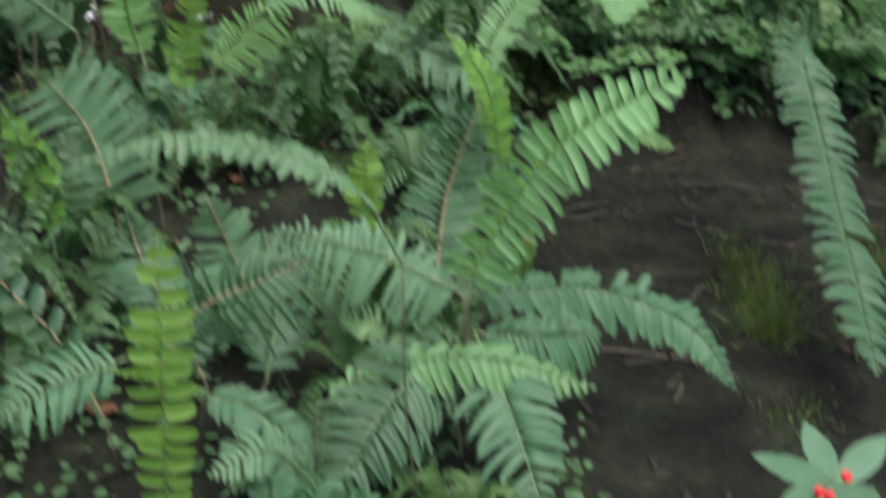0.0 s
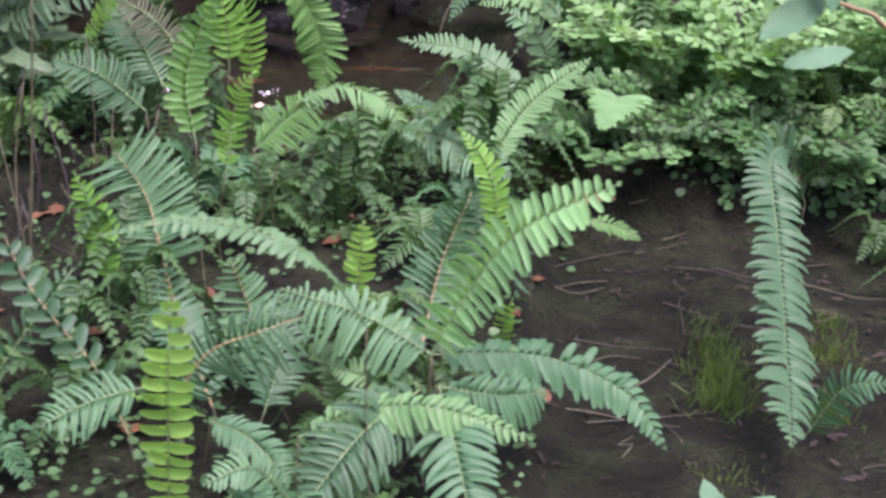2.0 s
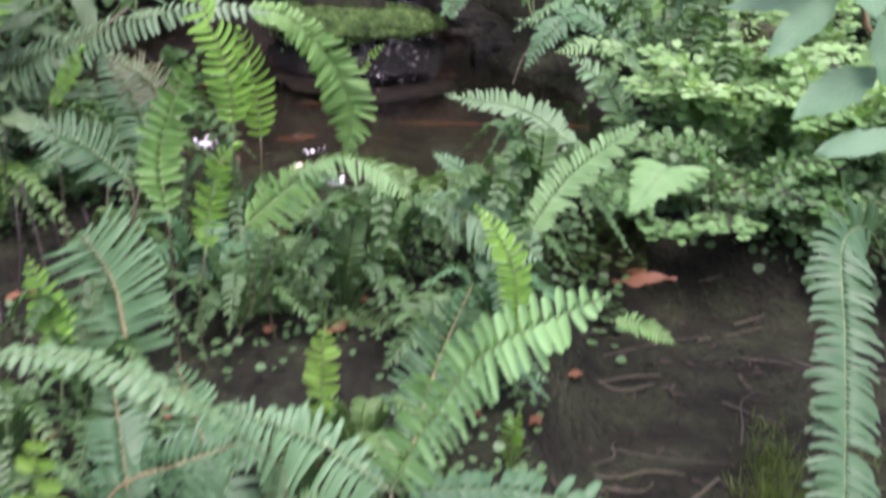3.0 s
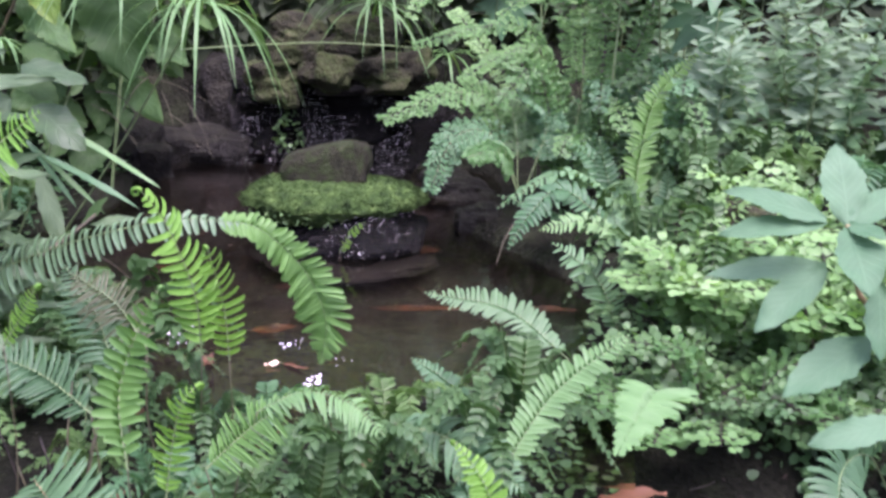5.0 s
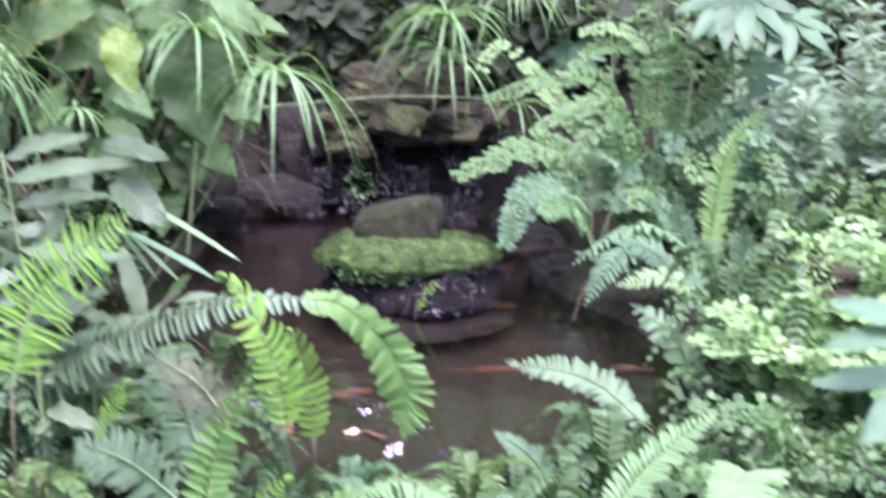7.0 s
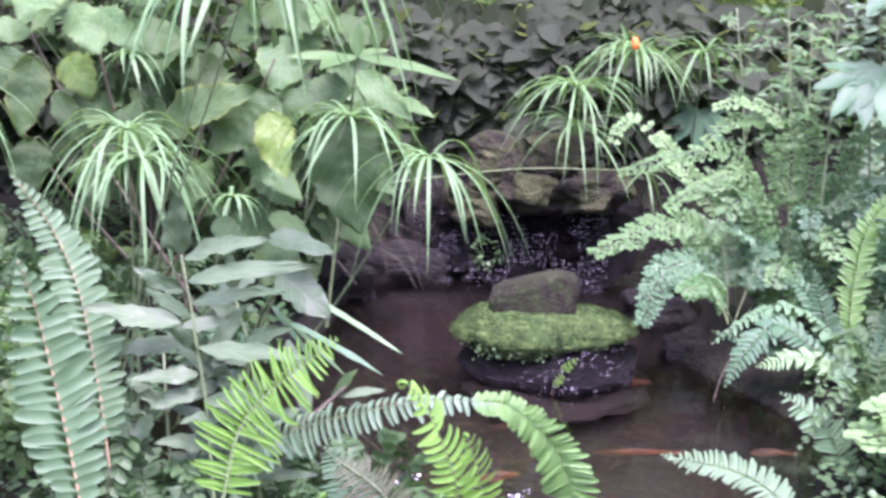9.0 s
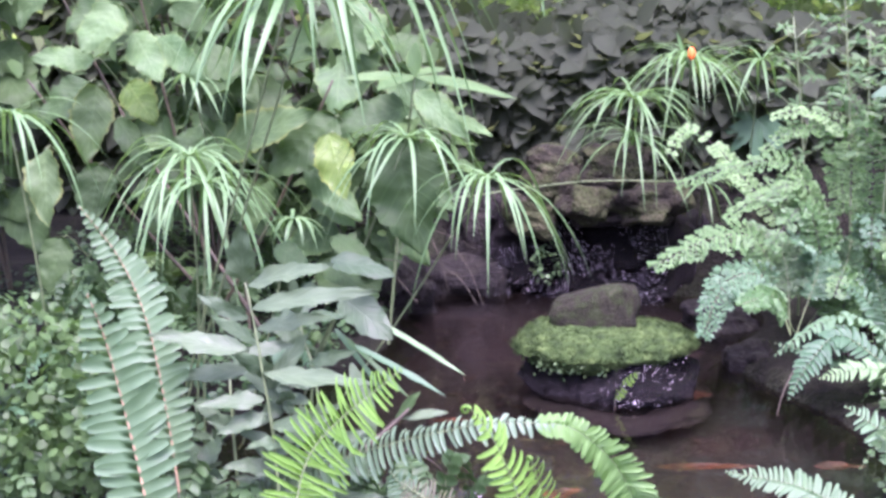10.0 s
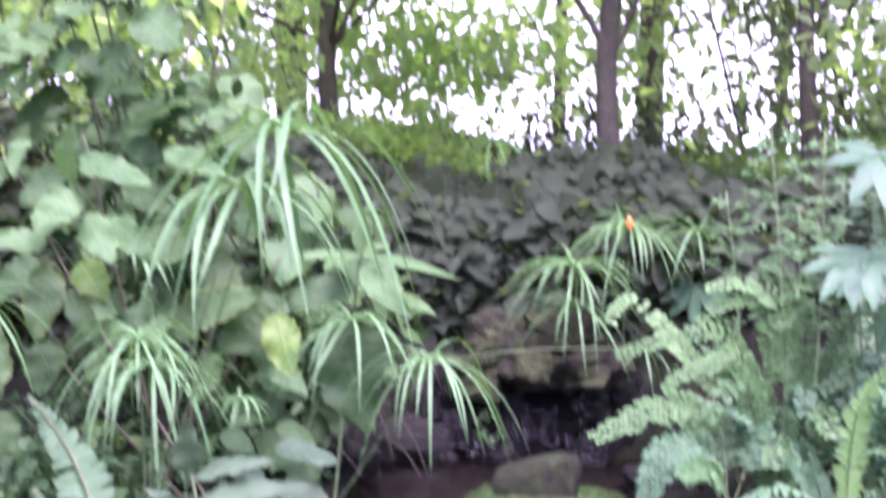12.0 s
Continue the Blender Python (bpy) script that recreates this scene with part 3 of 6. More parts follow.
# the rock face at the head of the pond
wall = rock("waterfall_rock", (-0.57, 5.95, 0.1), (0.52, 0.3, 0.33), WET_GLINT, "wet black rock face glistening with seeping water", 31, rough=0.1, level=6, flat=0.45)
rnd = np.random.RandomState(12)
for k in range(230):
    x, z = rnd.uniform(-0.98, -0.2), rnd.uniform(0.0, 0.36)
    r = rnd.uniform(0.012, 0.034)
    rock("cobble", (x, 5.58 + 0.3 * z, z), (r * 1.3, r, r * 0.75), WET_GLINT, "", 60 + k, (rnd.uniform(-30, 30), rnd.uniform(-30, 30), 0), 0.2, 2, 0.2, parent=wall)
for at, size, sd, turn in (
    ((-0.719, 5.620, 0.528), (0.125, 0.12, 0.105), 41, (0, 10, 10)),
    ((-0.431, 5.660, 0.575), (0.15, 0.12, 0.08), 42, (0, 4, -8)),
    ((-0.548, 5.550, 0.429), (0.12, 0.12, 0.085), 42.5, (0, 6, 14)),
    ((-0.276, 5.550, 0.451), (0.14, 0.13, 0.09), 41.5, (0, -8, -6)),
    ((-0.410, 5.620, 0.375), (0.2, 0.1, 0.05), 43, (0, -3, 4)),
    ((-0.796, 5.600, 0.360), (0.12, 0.12, 0.09), 40, (0, 8, 0)),
    ((-1.311, 5.200, 0.064), (0.16, 0.14, 0.13), 44, (0, 6, 20)),
    ((-1.117, 5.600, 0.017), (0.22, 0.14, 0.13), 45, (0, 0, 10)),
    ((-1.492, 5.000, 0.196), (0.2, 0.16, 0.18), 46, (0, -8, 0)),
    ((-1.060, 5.900, 0.205), (0.2, 0.16, 0.2), 47, (0, -8, 0)),
    ((0.027, 5.300, -0.020), (0.15, 0.12, 0.1), 48, (0, 0, 30)),
    ((0.202, 4.800, 0.0), (0.1, 0.1, 0.08), 49, (0, 0, 10)),
    ((1.072, 3.900, 0.277), (0.2, 0.15, 0.09), 50, (0, 0, 10)),
):
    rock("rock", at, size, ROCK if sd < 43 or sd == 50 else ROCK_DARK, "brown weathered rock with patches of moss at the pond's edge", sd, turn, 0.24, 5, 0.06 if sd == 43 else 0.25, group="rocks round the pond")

# ---- more kinds of plant ----
def umbrella_sedge(head, foot, reach, count, seed, blade=0.009, drop=1.0, group="umbrella sedges"):
    """A sedge: one thin stem with a wheel of drooping ribbon blades on top."""
    rnd = np.random.RandomState(seed)
    head, foot = np.array(head, float), np.array(foot, float)
    foot[2] = float(ground_z(foot[0], foot[1])) - 0.01
    ob = thing("umbrella_sedge", "green umbrella sedge with a wheel of drooping narrow blades", "sedge", foot, group)
    tube("stem", [foot, (foot + head) / 2 + rnd.normal(0, 0.012, 3) * (1, 1, 0), head], 0.004, 0.0028, STALK, ob, 8)
    for i in range(count):
        w = 2 * math.pi * (i + rnd.uniform(-0.35, 0.35)) / count
        out = np.array([math.cos(w), math.sin(w), 0])
        L = reach * rnd.uniform(0.7, 1.15)
        up = rnd.uniform(0.0, 0.65)
        dr = drop * rnd.uniform(0.6, 1.2)
        side = np.array([-out[1], out[0], 0])
        tw = rnd.normal(0, 0.45)
        verts, faces = [], []
        for j in range(9):
            s = j / 8
            p = head + out * L * (s - 0.22 * s * s) + np.array([0, 0, L * (up * s - dr * 0.85 * s * s)]) + side * tw * L * 0.25 * s * s
            h = blade * (0.55 + 0.9 * s * (1 - s) * 2) * (1 if s < 0.7 else max(0.05, (1 - s) / 0.3)) * 0.75
            nrm = unit(np.array([0, 0, 1.0]) * (1 - 0.6 * s) + out * (0.8 * s))
            verts += [p - side * h, p - nrm * h * 0.35, p + side * h]
        for j in range(8):
            a = 3 * j
            faces += [(a, a + 3, a + 4, a + 1), (a + 1, a + 4, a + 5, a + 2)]
        mesh_part("blade", verts, faces, SEDGE, ob)
    return ob


def maiden_frond(parent, points, width, mat, pairs=11, leaf=0.014, facing=(0, -0.5, 0.85), seed=1, stalk=None, bare=0.12, round_leaf=True, per=7):
    """A twice-divided frond: thin dark stalk, side twigs, and small fan leaflets along each."""
    rnd = np.random.RandomState(seed)
    c, t = spline(points, pairs * 3)
    face = unit(facing)
    pos, ax, nr, sv, sf = [], [], [], [], []
    v0, f0 = tube_data(points, 0.0022, 0.0008, 10, 4)
    sv, sf = list(v0), list(f0)
    for k in range(pairs):
        s = bare + (1 - bare) * k / pairs
        i = min(int(s * pairs * 3), pairs * 3)
        side = unit(np.cross(t[i], face))
        half = width / 2 * min(1, 0.6 + 2 * (s - bare)) * (1 - ((s - bare) / (1 - bare)) ** 1.6) + leaf
        for sg in (-1, 1):
            d = unit(side * sg + t[i] * rnd.uniform(0.35, 0.7) + face * rnd.normal(0, 0.15))
            end = c[i] + d * half - np.array([0, 0, 1]) * half * 0.18
            vv, ff = tube_data([c[i], (c[i] + end) / 2 + np.array([0, 0, 0.06 * half]), end], 0.0009, 0.0005, 3, 3)
            off = len(sv)
            sv += list(vv)
            sf += [tuple(q + off for q in g) for g in ff]
            n = max(2, int(per * half / (width / 2 + 1e-6)))
            for j in range(n):
                u = (j + 0.6) / n
                fwd = unit(t[i] - d * (t[i] @ d))
                for s2 in (-1, 1):
                    pos.append(c[i] + (end - c[i]) * u + rnd.normal(0, 0.001, 3))
                    ax.append(fwd * s2 + d * 0.6 + rnd.normal(0, 0.15, 3))
                    nr.append(face + rnd.normal(0, 0.16, 3))
            pos.append(end), ax.append(d), nr.append(face + rnd.normal(0, 0.16, 3))
    n = len(pos)
    size = leaf * rnd.uniform(0.75, 1.2, n)
    ob = scatter("frond", pos, ax, nr, size, size * 0.95, mat, parent, round_leaf=round_leaf)
    tagged(ob, kind="stuff")
    mesh_part("stalk", sv, sf, stalk or DARK_STALK, ob)
    return ob


def leafy_stem(parent, points, mat, nodes=8, per=4, leaf=0.06, width=0.018, seed=1, spread=0.5, stalk=None, grow=0.6):
    """An upright stem with whorls of pointed leaves."""
    rnd = np.random.RandomState(seed)
    c, t = spline(points, nodes * 2)
    pos, ax, nr, ln = [], [], [], []
    for k in range(nodes):
        i = int(len(c) * (0.25 + 0.75 * k / nodes))
        i = min(i, len(c) - 1)
        for j in range(per):
            w = 2 * math.pi * (j + 0.5 * (k % 2)) / per + rnd.normal(0, 0.25)
            d = unit(np.array([math.cos(w), math.sin(w), spread * rnd.uniform(-0.6, 0.9)]))
            pos.append(c[i] + d * 0.004), ax.append(d), nr.append(np.array([0, -0.75, 0.65]) + rnd.normal(0, 0.3, 3))
            ln.append(leaf * rnd.uniform(0.7, 1.2) * (1 - (1 - grow) * k / nodes))
    ln = np.array(ln)
    ob = scatter("leaves", pos, ax, nr, ln, ln * width / leaf, mat, parent)
    tagged(ob, kind="stuff")
    tube("stem", points, 0.0035, 0.0015, stalk or STALK, parent, 8, 5)
    return ob


def leaf_cloud(name, centre, radii, count, leaf, mat, seed, parent=None, shell=0.55, width=0.45, round_leaf=False, floor=None, simple=False, calm=False):
    """Leaves spread through a lumpy volume, thicker towards its outside."""
    rnd = np.random.RandomState(seed)
    v = rnd.normal(size=(count, 3))
    v /= np.linalg.norm(v, axis=1)[:, None]
    lump = np.array([1 + 0.35 * noise.noise(Vector(p * 2.3) + Vector((seed, 0, 0))) + 0.2 * noise.noise(Vector(p * 6) + Vector((0, seed, 0))) for p in v])
    r = (rnd.uniform(shell**3, 1, count) ** (1 / 3)) * lump
    pos = np.array(centre) + v * r[:, None] * np.array(radii)
    if floor is not None:
        pos[:, 2] = np.maximum(pos[:, 2], ground_z(pos[:, 0], pos[:, 1]) + 0.01 + floor * rnd.uniform(0, 1, count))
    ax = v * 0.7 + rnd.normal(0, 0.6, (count, 3)) + (0, 0, -0.1)
    nr = v * 0.5 + (0, -0.15, 0.8) + rnd.normal(0, 0.35, (count, 3))
    if calm:
        ax = np.array([0, -0.45, -0.5]) + rnd.normal(0, 0.55, (count, 3))
        nr = np.array([0, -0.6, 0.7]) + rnd.normal(0, 0.1, (count, 3))
    size = leaf * rnd.uniform(0.6, 1.25, count)
    return scatter(name, pos, ax, nr, size, size * width, mat, parent, round_leaf=round_leaf, simple=simple)


def cover_patch(x0, x1, y0, y1, count, leaf, mat, seed, label, rise=0.06, keep=None, name="ground_cover"):
    rnd = np.random.RandomState(seed)
    x, y = rnd.uniform(x0, x1, count), rnd.uniform(y0, y1, count)
    dens = np.array([noise.noise(Vector((a * 3.1, b * 3.1, seed))) for a, b in zip(x, y)])
    ok = (dens > rnd.uniform(-0.5, 0.35, count)) & (pond_in(x, y) < 0.25)
    if keep is not None:
        ok &= keep(x, y)
    x, y, dens = x[ok], y[ok], dens[ok]
    n = len(x)
    z = ground_z(x, y) + rise * rnd.uniform(0.1, 1, n) * (0.6 + np.clip(dens, 0, 1) * 1.5)
    size = leaf * rnd.uniform(0.6, 1.3, n)
    ob = scatter(name, np.stack([x, y, z], -1), rnd.normal(size=(n, 3)) * (1, 1, 0.25), np.array([0, -0.2, 1.0]) + rnd.normal(0, 0.3, (n, 3)), size, size * 0.85, mat, round_leaf=True)
    return tagged(ob, label, "ground cover", kind="stuff")


# ---- sword ferns in the foreground ----
def fern(label, at, name="sword_fern", group="sword ferns"):
    return thing(name, label, "fern", (at[0], at[1], float(ground_z(at[0], at[1]))), group)


crown = fern("large sword fern with arching fronds rooted in dark soil", (0.369, 1.313, 0.030))
C0 = (0.356, 1.250, 0.135)
frond(crown, [C0, (0.398, 1.250, 0.235), (0.478, 1.240, 0.368), (0.630, 1.240, 0.466)], 0.118, FERN_LIGHT, pairs=27, fill=0.98, curl=0.35, droop=0.3, sweep=0.22, blunt=0.72, base_w=0.75)
frond(crown, [C0, (0.237, 1.300, 0.174), (0.091, 1.330, 0.197)], 0.125, FERN_GREY, facing=(0, -0.8, 0.6), pairs=26, droop=0.55, sweep=0.0)
frond(crown, [C0, (0.553, 1.350, 0.101), (0.710, 1.370, 0.033), (0.789, 1.350, -0.058)], 0.1, FERN, pairs=30, fill=0.95, droop=0.3, facing=(0.1, -0.7, 0.7))
frond(crown, [(0.373, 1.250, 0.077), (0.407, 1.100, 0.044), (0.442, 0.980, -0.034)], 0.14, FERN, pairs=20, facing=(0, -0.9, 0.5))
frond(crown, [(0.373, 1.250, 0.077), (0.470, 1.250, 0.069), (0.560, 1.300, 0.055)], 0.12, FERN, pairs=20, droop=0.4, facing=(0, -0.9, 0.5))
frond(crown, [(0.155, 1.100, 0.041), (0.258, 1.150, 0.074), (0.379, 1.150, 0.085), (0.528, 1.150, 0.048)], 0.085, FERN_PALE, pairs=28, droop=0.35)
frond(crown, [(0.342, 1.250, 0.067), (0.257, 1.100, 0.059), (0.179, 1.000, -0.023)], 0.16, FERN_DARK, pairs=26, facing=(0, -0.9, 0.5))
frond(crown, [(0.341, 1.250, 0.076), (0.255, 1.280, 0.073), (0.183, 1.300, 0.075)], 0.07, FERN_PALE, pairs=20)
frond(crown, [(0.337, 1.550, 0.000), (0.362, 1.680, 0.127), (0.411, 1.720, 0.269)], 0.155, FERN_DARK, pairs=24, rachis=RACHIS, fill=0.7)
frond(crown, [(0.217, 1.430, 0.144), (0.217, 1.430, 0.218), (0.219, 1.430, 0.296)], 0.062, FERN_YELLOW, pairs=12, fill=0.9)

left = fern("sword fern with light and dark green fronds", (-0.005, 1.164, 0.040))
L0 = (-0.001, 1.200, 0.028)
frond(left, [(0.255, 1.02, 0.28), (0.200, 0.89, 0.418), (0.152, 0.84, 0.470), (0.080, 0.85, 0.488), (0.002, 0.82, 0.496), (-0.092, 0.81, 0.472)], 0.05, FERN_MINT, pairs=46, facing=(0.1, -0.35, 1), droop=0.3, fill=0.95, bare=0.26, base_w=0.5)
frond(left, [(-0.020, 0.950, -0.100), (-0.020, 0.930, 0.105), (-0.020, 0.920, 0.250), (-0.018, 0.920, 0.356)], 0.078, FERN_YELLOW, pairs=18, facing=(0, -0.65, 0.75), fill=0.98, blunt=0.7, sweep=0.08, droop=0.04)
frond(left, [(0.024, 0.980, 0.130), (-0.025, 0.930, 0.170), (-0.088, 0.900, 0.202)], 0.04, FERN_BRIGHT, pairs=18, facing=(0, 0.3, 1), rooted=False)
frond(left, [(-0.06, 1.15, 0.05), (-0.004, 1.150, 0.150), (0.076, 1.150, 0.195), (0.145, 1.200, 0.209)], 0.15, FERN_DARK, pairs=26, fill=0.62, rachis=RACHIS, facing=(0, -0.9, 0.4), droop=0.35, blunt=0.7)
frond(left, [(0.081, 1.350, 0.009), (0.029, 1.420, 0.104), (-0.017, 1.450, 0.196)], 0.12, FERN_GREY, pairs=20, rachis=RACHIS, facing=(0, -0.9, 0.4))
frond(left, [(0.004, 1.150, 0.028), (0.074, 1.100, 0.032), (0.149, 1.050, -0.013)], 0.085, FERN, pairs=22)
frond(left, [L0, (-0.112, 1.450, 0.084), (-0.144, 1.500, 0.156)], 0.13, FERN_DARK, pairs=24, rachis=RACHIS, fill=0.7)
frond(left, [(0.085, 1.200, 0.022), (0.090, 1.400, 0.059), (0.066, 1.500, 0.120)], 0.13, FERN_DARK, pairs=24, fill=0.7)
frond(left, [(-0.070, 1.000, 0.160), (-0.144, 0.980, 0.140), (-0.209, 0.950, 0.110)], 0.11, FERN, pairs=18, fill=0.7, facing=(0, -0.7, 0.7), rooted=False)
frond(left, [(0.16, 1.0, -0.02), (0.10, 0.98, 0.05), (0.03, 0.95, 0.03)], 0.08, FERN_GREY, pairs=20, facing=(0, -0.6, 0.8))

sparse = fern("sparse fern with a few broad paired leaflets over dark soil", (-0.119, 1.1))
frond(sparse, [(-0.119, 1.100, 0.020), (-0.173, 1.120, 0.120), (-0.253, 1.160, 0.185), (-0.312, 1.200, 0.234), (-0.357, 1.250, 0.284)], 0.08, FERN_DARK, pairs=12, fill=0.55, rachis=RACHIS, facing=(0.3, -0.8, 0.5), blunt=0.8, sweep=0.5)
frond(sparse, [(-0.40, 1.300, 0.0), (-0.322, 1.350, 0.121), (-0.287, 1.400, 0.171)], 0.09, FERN_DARK, pairs=12, fill=0.5, facing=(0.2, -0.8, 0.5), sweep=0.5)

fans = fern("grey green sword fern with a yellow green young frond", (-0.2, 1.7))
frond(fans, [(-0.167, 1.700, -0.065), (-0.208, 1.760, 0.078), (-0.251, 1.810, 0.176), (-0.319, 1.840, 0.249)], 0.215, FERN_GREY, pairs=40, fill=0.98, rachis=RACHIS, bare=0.35, base_w=0.85, blunt=0.86, facing=(0, -0.85, 0.5), sweep=0.1)
frond(fans, [(-0.278, 1.620, -0.035), (-0.292, 1.660, 0.084), (-0.330, 1.700, 0.171), (-0.371, 1.720, 0.239)], 0.09, FERN_BRIGHT, pairs=22, bare=0.3, fill=0.75, facing=(0, -0.85, 0.5))

old = thing("fern_stubble", "dark brown dead fern stems standing in shade", "fern", (-0.52, 1.95, float(ground_z(-0.52, 1.95))))
rnd = np.random.RandomState(61)
for k in range(30):
    x, y = rnd.normal(-0.52, 0.13), rnd.normal(1.95, 0.16)
    a = np.array([x, y, float(ground_z(x, y)) - 0.01])
    b = a + (rnd.normal(0, 0.06), rnd.normal(0, 0.05), rnd.uniform(0.1, 0.34))
    tube("stem", [a, (a + b) / 2 + rnd.normal(0, 0.012, 3), b], 0.003, 0.0016, DARK_STALK if k % 3 else STIPE, old, 6, 4)

right = fern("sword fern with one long hanging frond over bare soil", (1.321, 2.378, 0.100))
frond(right, [(1.277, 2.500, 0.051), (1.17, 2.33, 0.235), (1.080, 2.130, 0.270), (1.072, 1.930, 0.165), (1.060, 1.740, 0.078), (1.042, 1.550, 0.009), (1.022, 1.380, -0.048)], 0.135, FERN_DARK, pairs=84, bare=0.2, facing=(0.1, -0.97, 0.25), blunt=0.86, base_w=0.9, sweep=0.02, droop=0.08, fill=0.92)
frond(right, [(1.12, 1.62, -0.15), (1.17, 1.60, -0.03), (1.25, 1.58, 0.0)], 0.1, FERN, pairs=20)
frond(crown, [(0.504, 1.72, -0.071), (0.499, 1.700, 0.01), (0.511, 1.690, 0.065)], 0.045, FERN_BRIGHT, pairs=10)
frond(right, [(0.648, 1.8, 0.199), (0.702, 1.8, 0.197), (0.762, 1.78, 0.179)], 0.045, FERN_MID, pairs=18, rooted=False)

mid = fern("sword ferns at the water's edge with pale fronds", (0.460, 2.486, 0.050))
frond(mid, [(0.457, 2.300, 0.136), (0.549, 2.450, 0.257), (0.694, 2.560, 0.362)], 0.1, FERN_PALE, pairs=32, curl=0.1)
frond(mid, [(0.570, 2.850, 0.193), (0.411, 3.000, 0.255), (0.197, 3.070, 0.259)], 0.1, FERN_MINT, pairs=36, curl=0.1)
frond(mid, [(0.369, 2.650, 0.102), (0.293, 2.750, 0.150), (0.204, 2.800, 0.179)], 0.065, FERN, pairs=20)
frond(mid, [(0.673, 1.930, 0.360), (0.708, 2.120, 0.345), (0.751, 2.340, 0.322)], 0.165, FERN_PALE, pairs=22, bare=0.0, base_w=0.12, widen=0.9, blunt=0.97, facing=(0, -0.5, 1), fill=1.1, sweep=0.2, droop=0.0, rooted=False)
frond(mid, [(0.025, 2.030, 0.332), (0.104, 2.050, 0.370), (0.194, 2.040, 0.359), (0.264, 2.000, 0.322)], 0.085, FERN_PALE, pairs=32, facing=(0, -0.3, 1), droop=0.5)
frond(mid, [(0.234, 2.350, 0.201), (0.354, 2.300, 0.198), (0.507, 2.200, 0.152)], 0.14, FERN_GREY, pairs=28, facing=(0, -0.8, 0.6))
frond(mid, [(-0.056, 1.980, 0.233), (0.011, 2.020, 0.299), (0.078, 2.050, 0.351)], 0.12, FERN_MID, pairs=24, facing=(0, -0.8, 0.6), droop=0.3)
frond(mid, [(-0.098, 1.880, 0.212), (-0.093, 1.900, 0.306), (-0.077, 1.900, 0.385), (-0.052, 1.904, 0.421)], 0.075, FERN_BRIGHT, pairs=20, crozier=0.009, fill=0.7)
frond(mid, [(0.701, 3.500, 0.051), (0.627, 3.550, 0.195), (0.494, 3.600, 0.273)], 0.12, FERN_GREY, pairs=24)
frond(mid, [(0.488, 1.980, 0.034), (0.467, 2.020, 0.182), (0.425, 2.050, 0.253), (0.381, 2.070, 0.292)], 0.075, FERN_BRIGHT, pairs=24, crozier=0.006)

bank = fern("sword fern arching over the pond with fresh bright fronds", (-0.686, 2.744, 0.050))
frond(bank, [(-1.050, 2.600, 0.155), (-0.843, 2.580, 0.303), (-0.669, 2.550, 0.401), (-0.528, 2.520, 0.469), (-0.397, 2.500, 0.519), (-0.275, 2.500, 0.551), (-0.147, 2.560, 0.537), (-0.096, 2.600, 0.506)], 0.155, FERN_SILVER, pairs=62, facing=(0, -0.75, 0.65), droop=0.4, blunt=0.05, base_w=0.9, fill=1.0)
frond(bank, [(-0.184, 2.540, 0.542), (-0.115, 2.580, 0.524), (-0.031, 2.650, 0.423), (0.018, 2.680, 0.300), (0.007, 2.700, 0.187)], 0.13, FERN_MID, pairs=44, facing=(-0.2, -0.9, 0.6), droop=0.1, bare=0.0, base_w=0.4, widen=0.6, blunt=0.7, fill=1.15, sweep=0.15, rooted=False)
frond(bank, [(-0.172, 2.350, 0.310), (-0.182, 2.330, 0.446), (-0.229, 2.300, 0.589), (-0.272, 2.270, 0.666)], 0.12, FERN_BRIGHT, pairs=21, fill=0.66, blunt=0.75, crozier=0.011, droop=0.1, facing=(0, -0.35, 1))
frond(bank, [(-0.122, 2.380, 0.291), (-0.136, 2.380, 0.411), (-0.162, 2.350, 0.537)], 0.105, FERN_BRIGHT, pairs=15, fill=0.66, crozier=0.006, droop=0.1, blunt=0.75, facing=(0, -0.35, 1))
frond(bank, [(-0.155, 1.850, 0.278), (-0.188, 1.900, 0.386), (-0.167, 1.930, 0.493), (-0.129, 1.940, 0.578)], 0.105, FERN_MID, pairs=21, crozier=0.006, facing=(0, -0.6, 1), fill=1.0, droop=0.25, curl=0.15)
frond(bank, [(-0.439, 1.700, 0.625), (-0.412, 1.750, 0.765), (-0.273, 1.790, 0.899)], 0.17, FERN_BRIGHT, pairs=36, fill=0.8, curl=0.08, sweep=0.14, droop=0.2)
frond(bank, [(-0.392, 1.900, 0.465), (-0.360, 1.900, 0.518), (-0.333, 1.900, 0.574)], 0.05, FERN_BRIGHT, pairs=16, crozier=0.006)
frond(bank, [(-0.294, 2.200, 0.296), (-0.404, 2.350, 0.398), (-0.481, 2.400, 0.460)], 0.14, FERN_DARK, pairs=26, fill=0.6)
frond(bank, [(-0.314, 2.100, 0.266), (-0.409, 2.100, 0.335), (-0.517, 2.100, 0.370)], 0.14, FERN_DARK, pairs=24)

tall = fern("tall sword ferns with orange brown midribs", (-1.067, 2.546, 0.100))
frond(tall, [(-0.98, 2.40, 0.36), (-1.023, 2.45, 0.514), (-1.111, 2.55, 0.701), (-1.22, 2.64, 0.828), (-1.33, 2.66, 0.949)], 0.15, FERN_MINT, pairs=38, fill=1.0, rachis=RACHIS, droop=0.12, blunt=0.45, sweep=0.12)
frond(tall, [(-0.86, 2.04, 0.40), (-0.902, 2.08, 0.520), (-0.952, 2.13, 0.622), (-1.018, 2.18, 0.778), (-1.066, 2.2, 0.873)], 0.185, FERN_MINT, pairs=23, fill=1.05, rachis=RACHIS, droop=0.12, blunt=0.4, sweep=0.12)
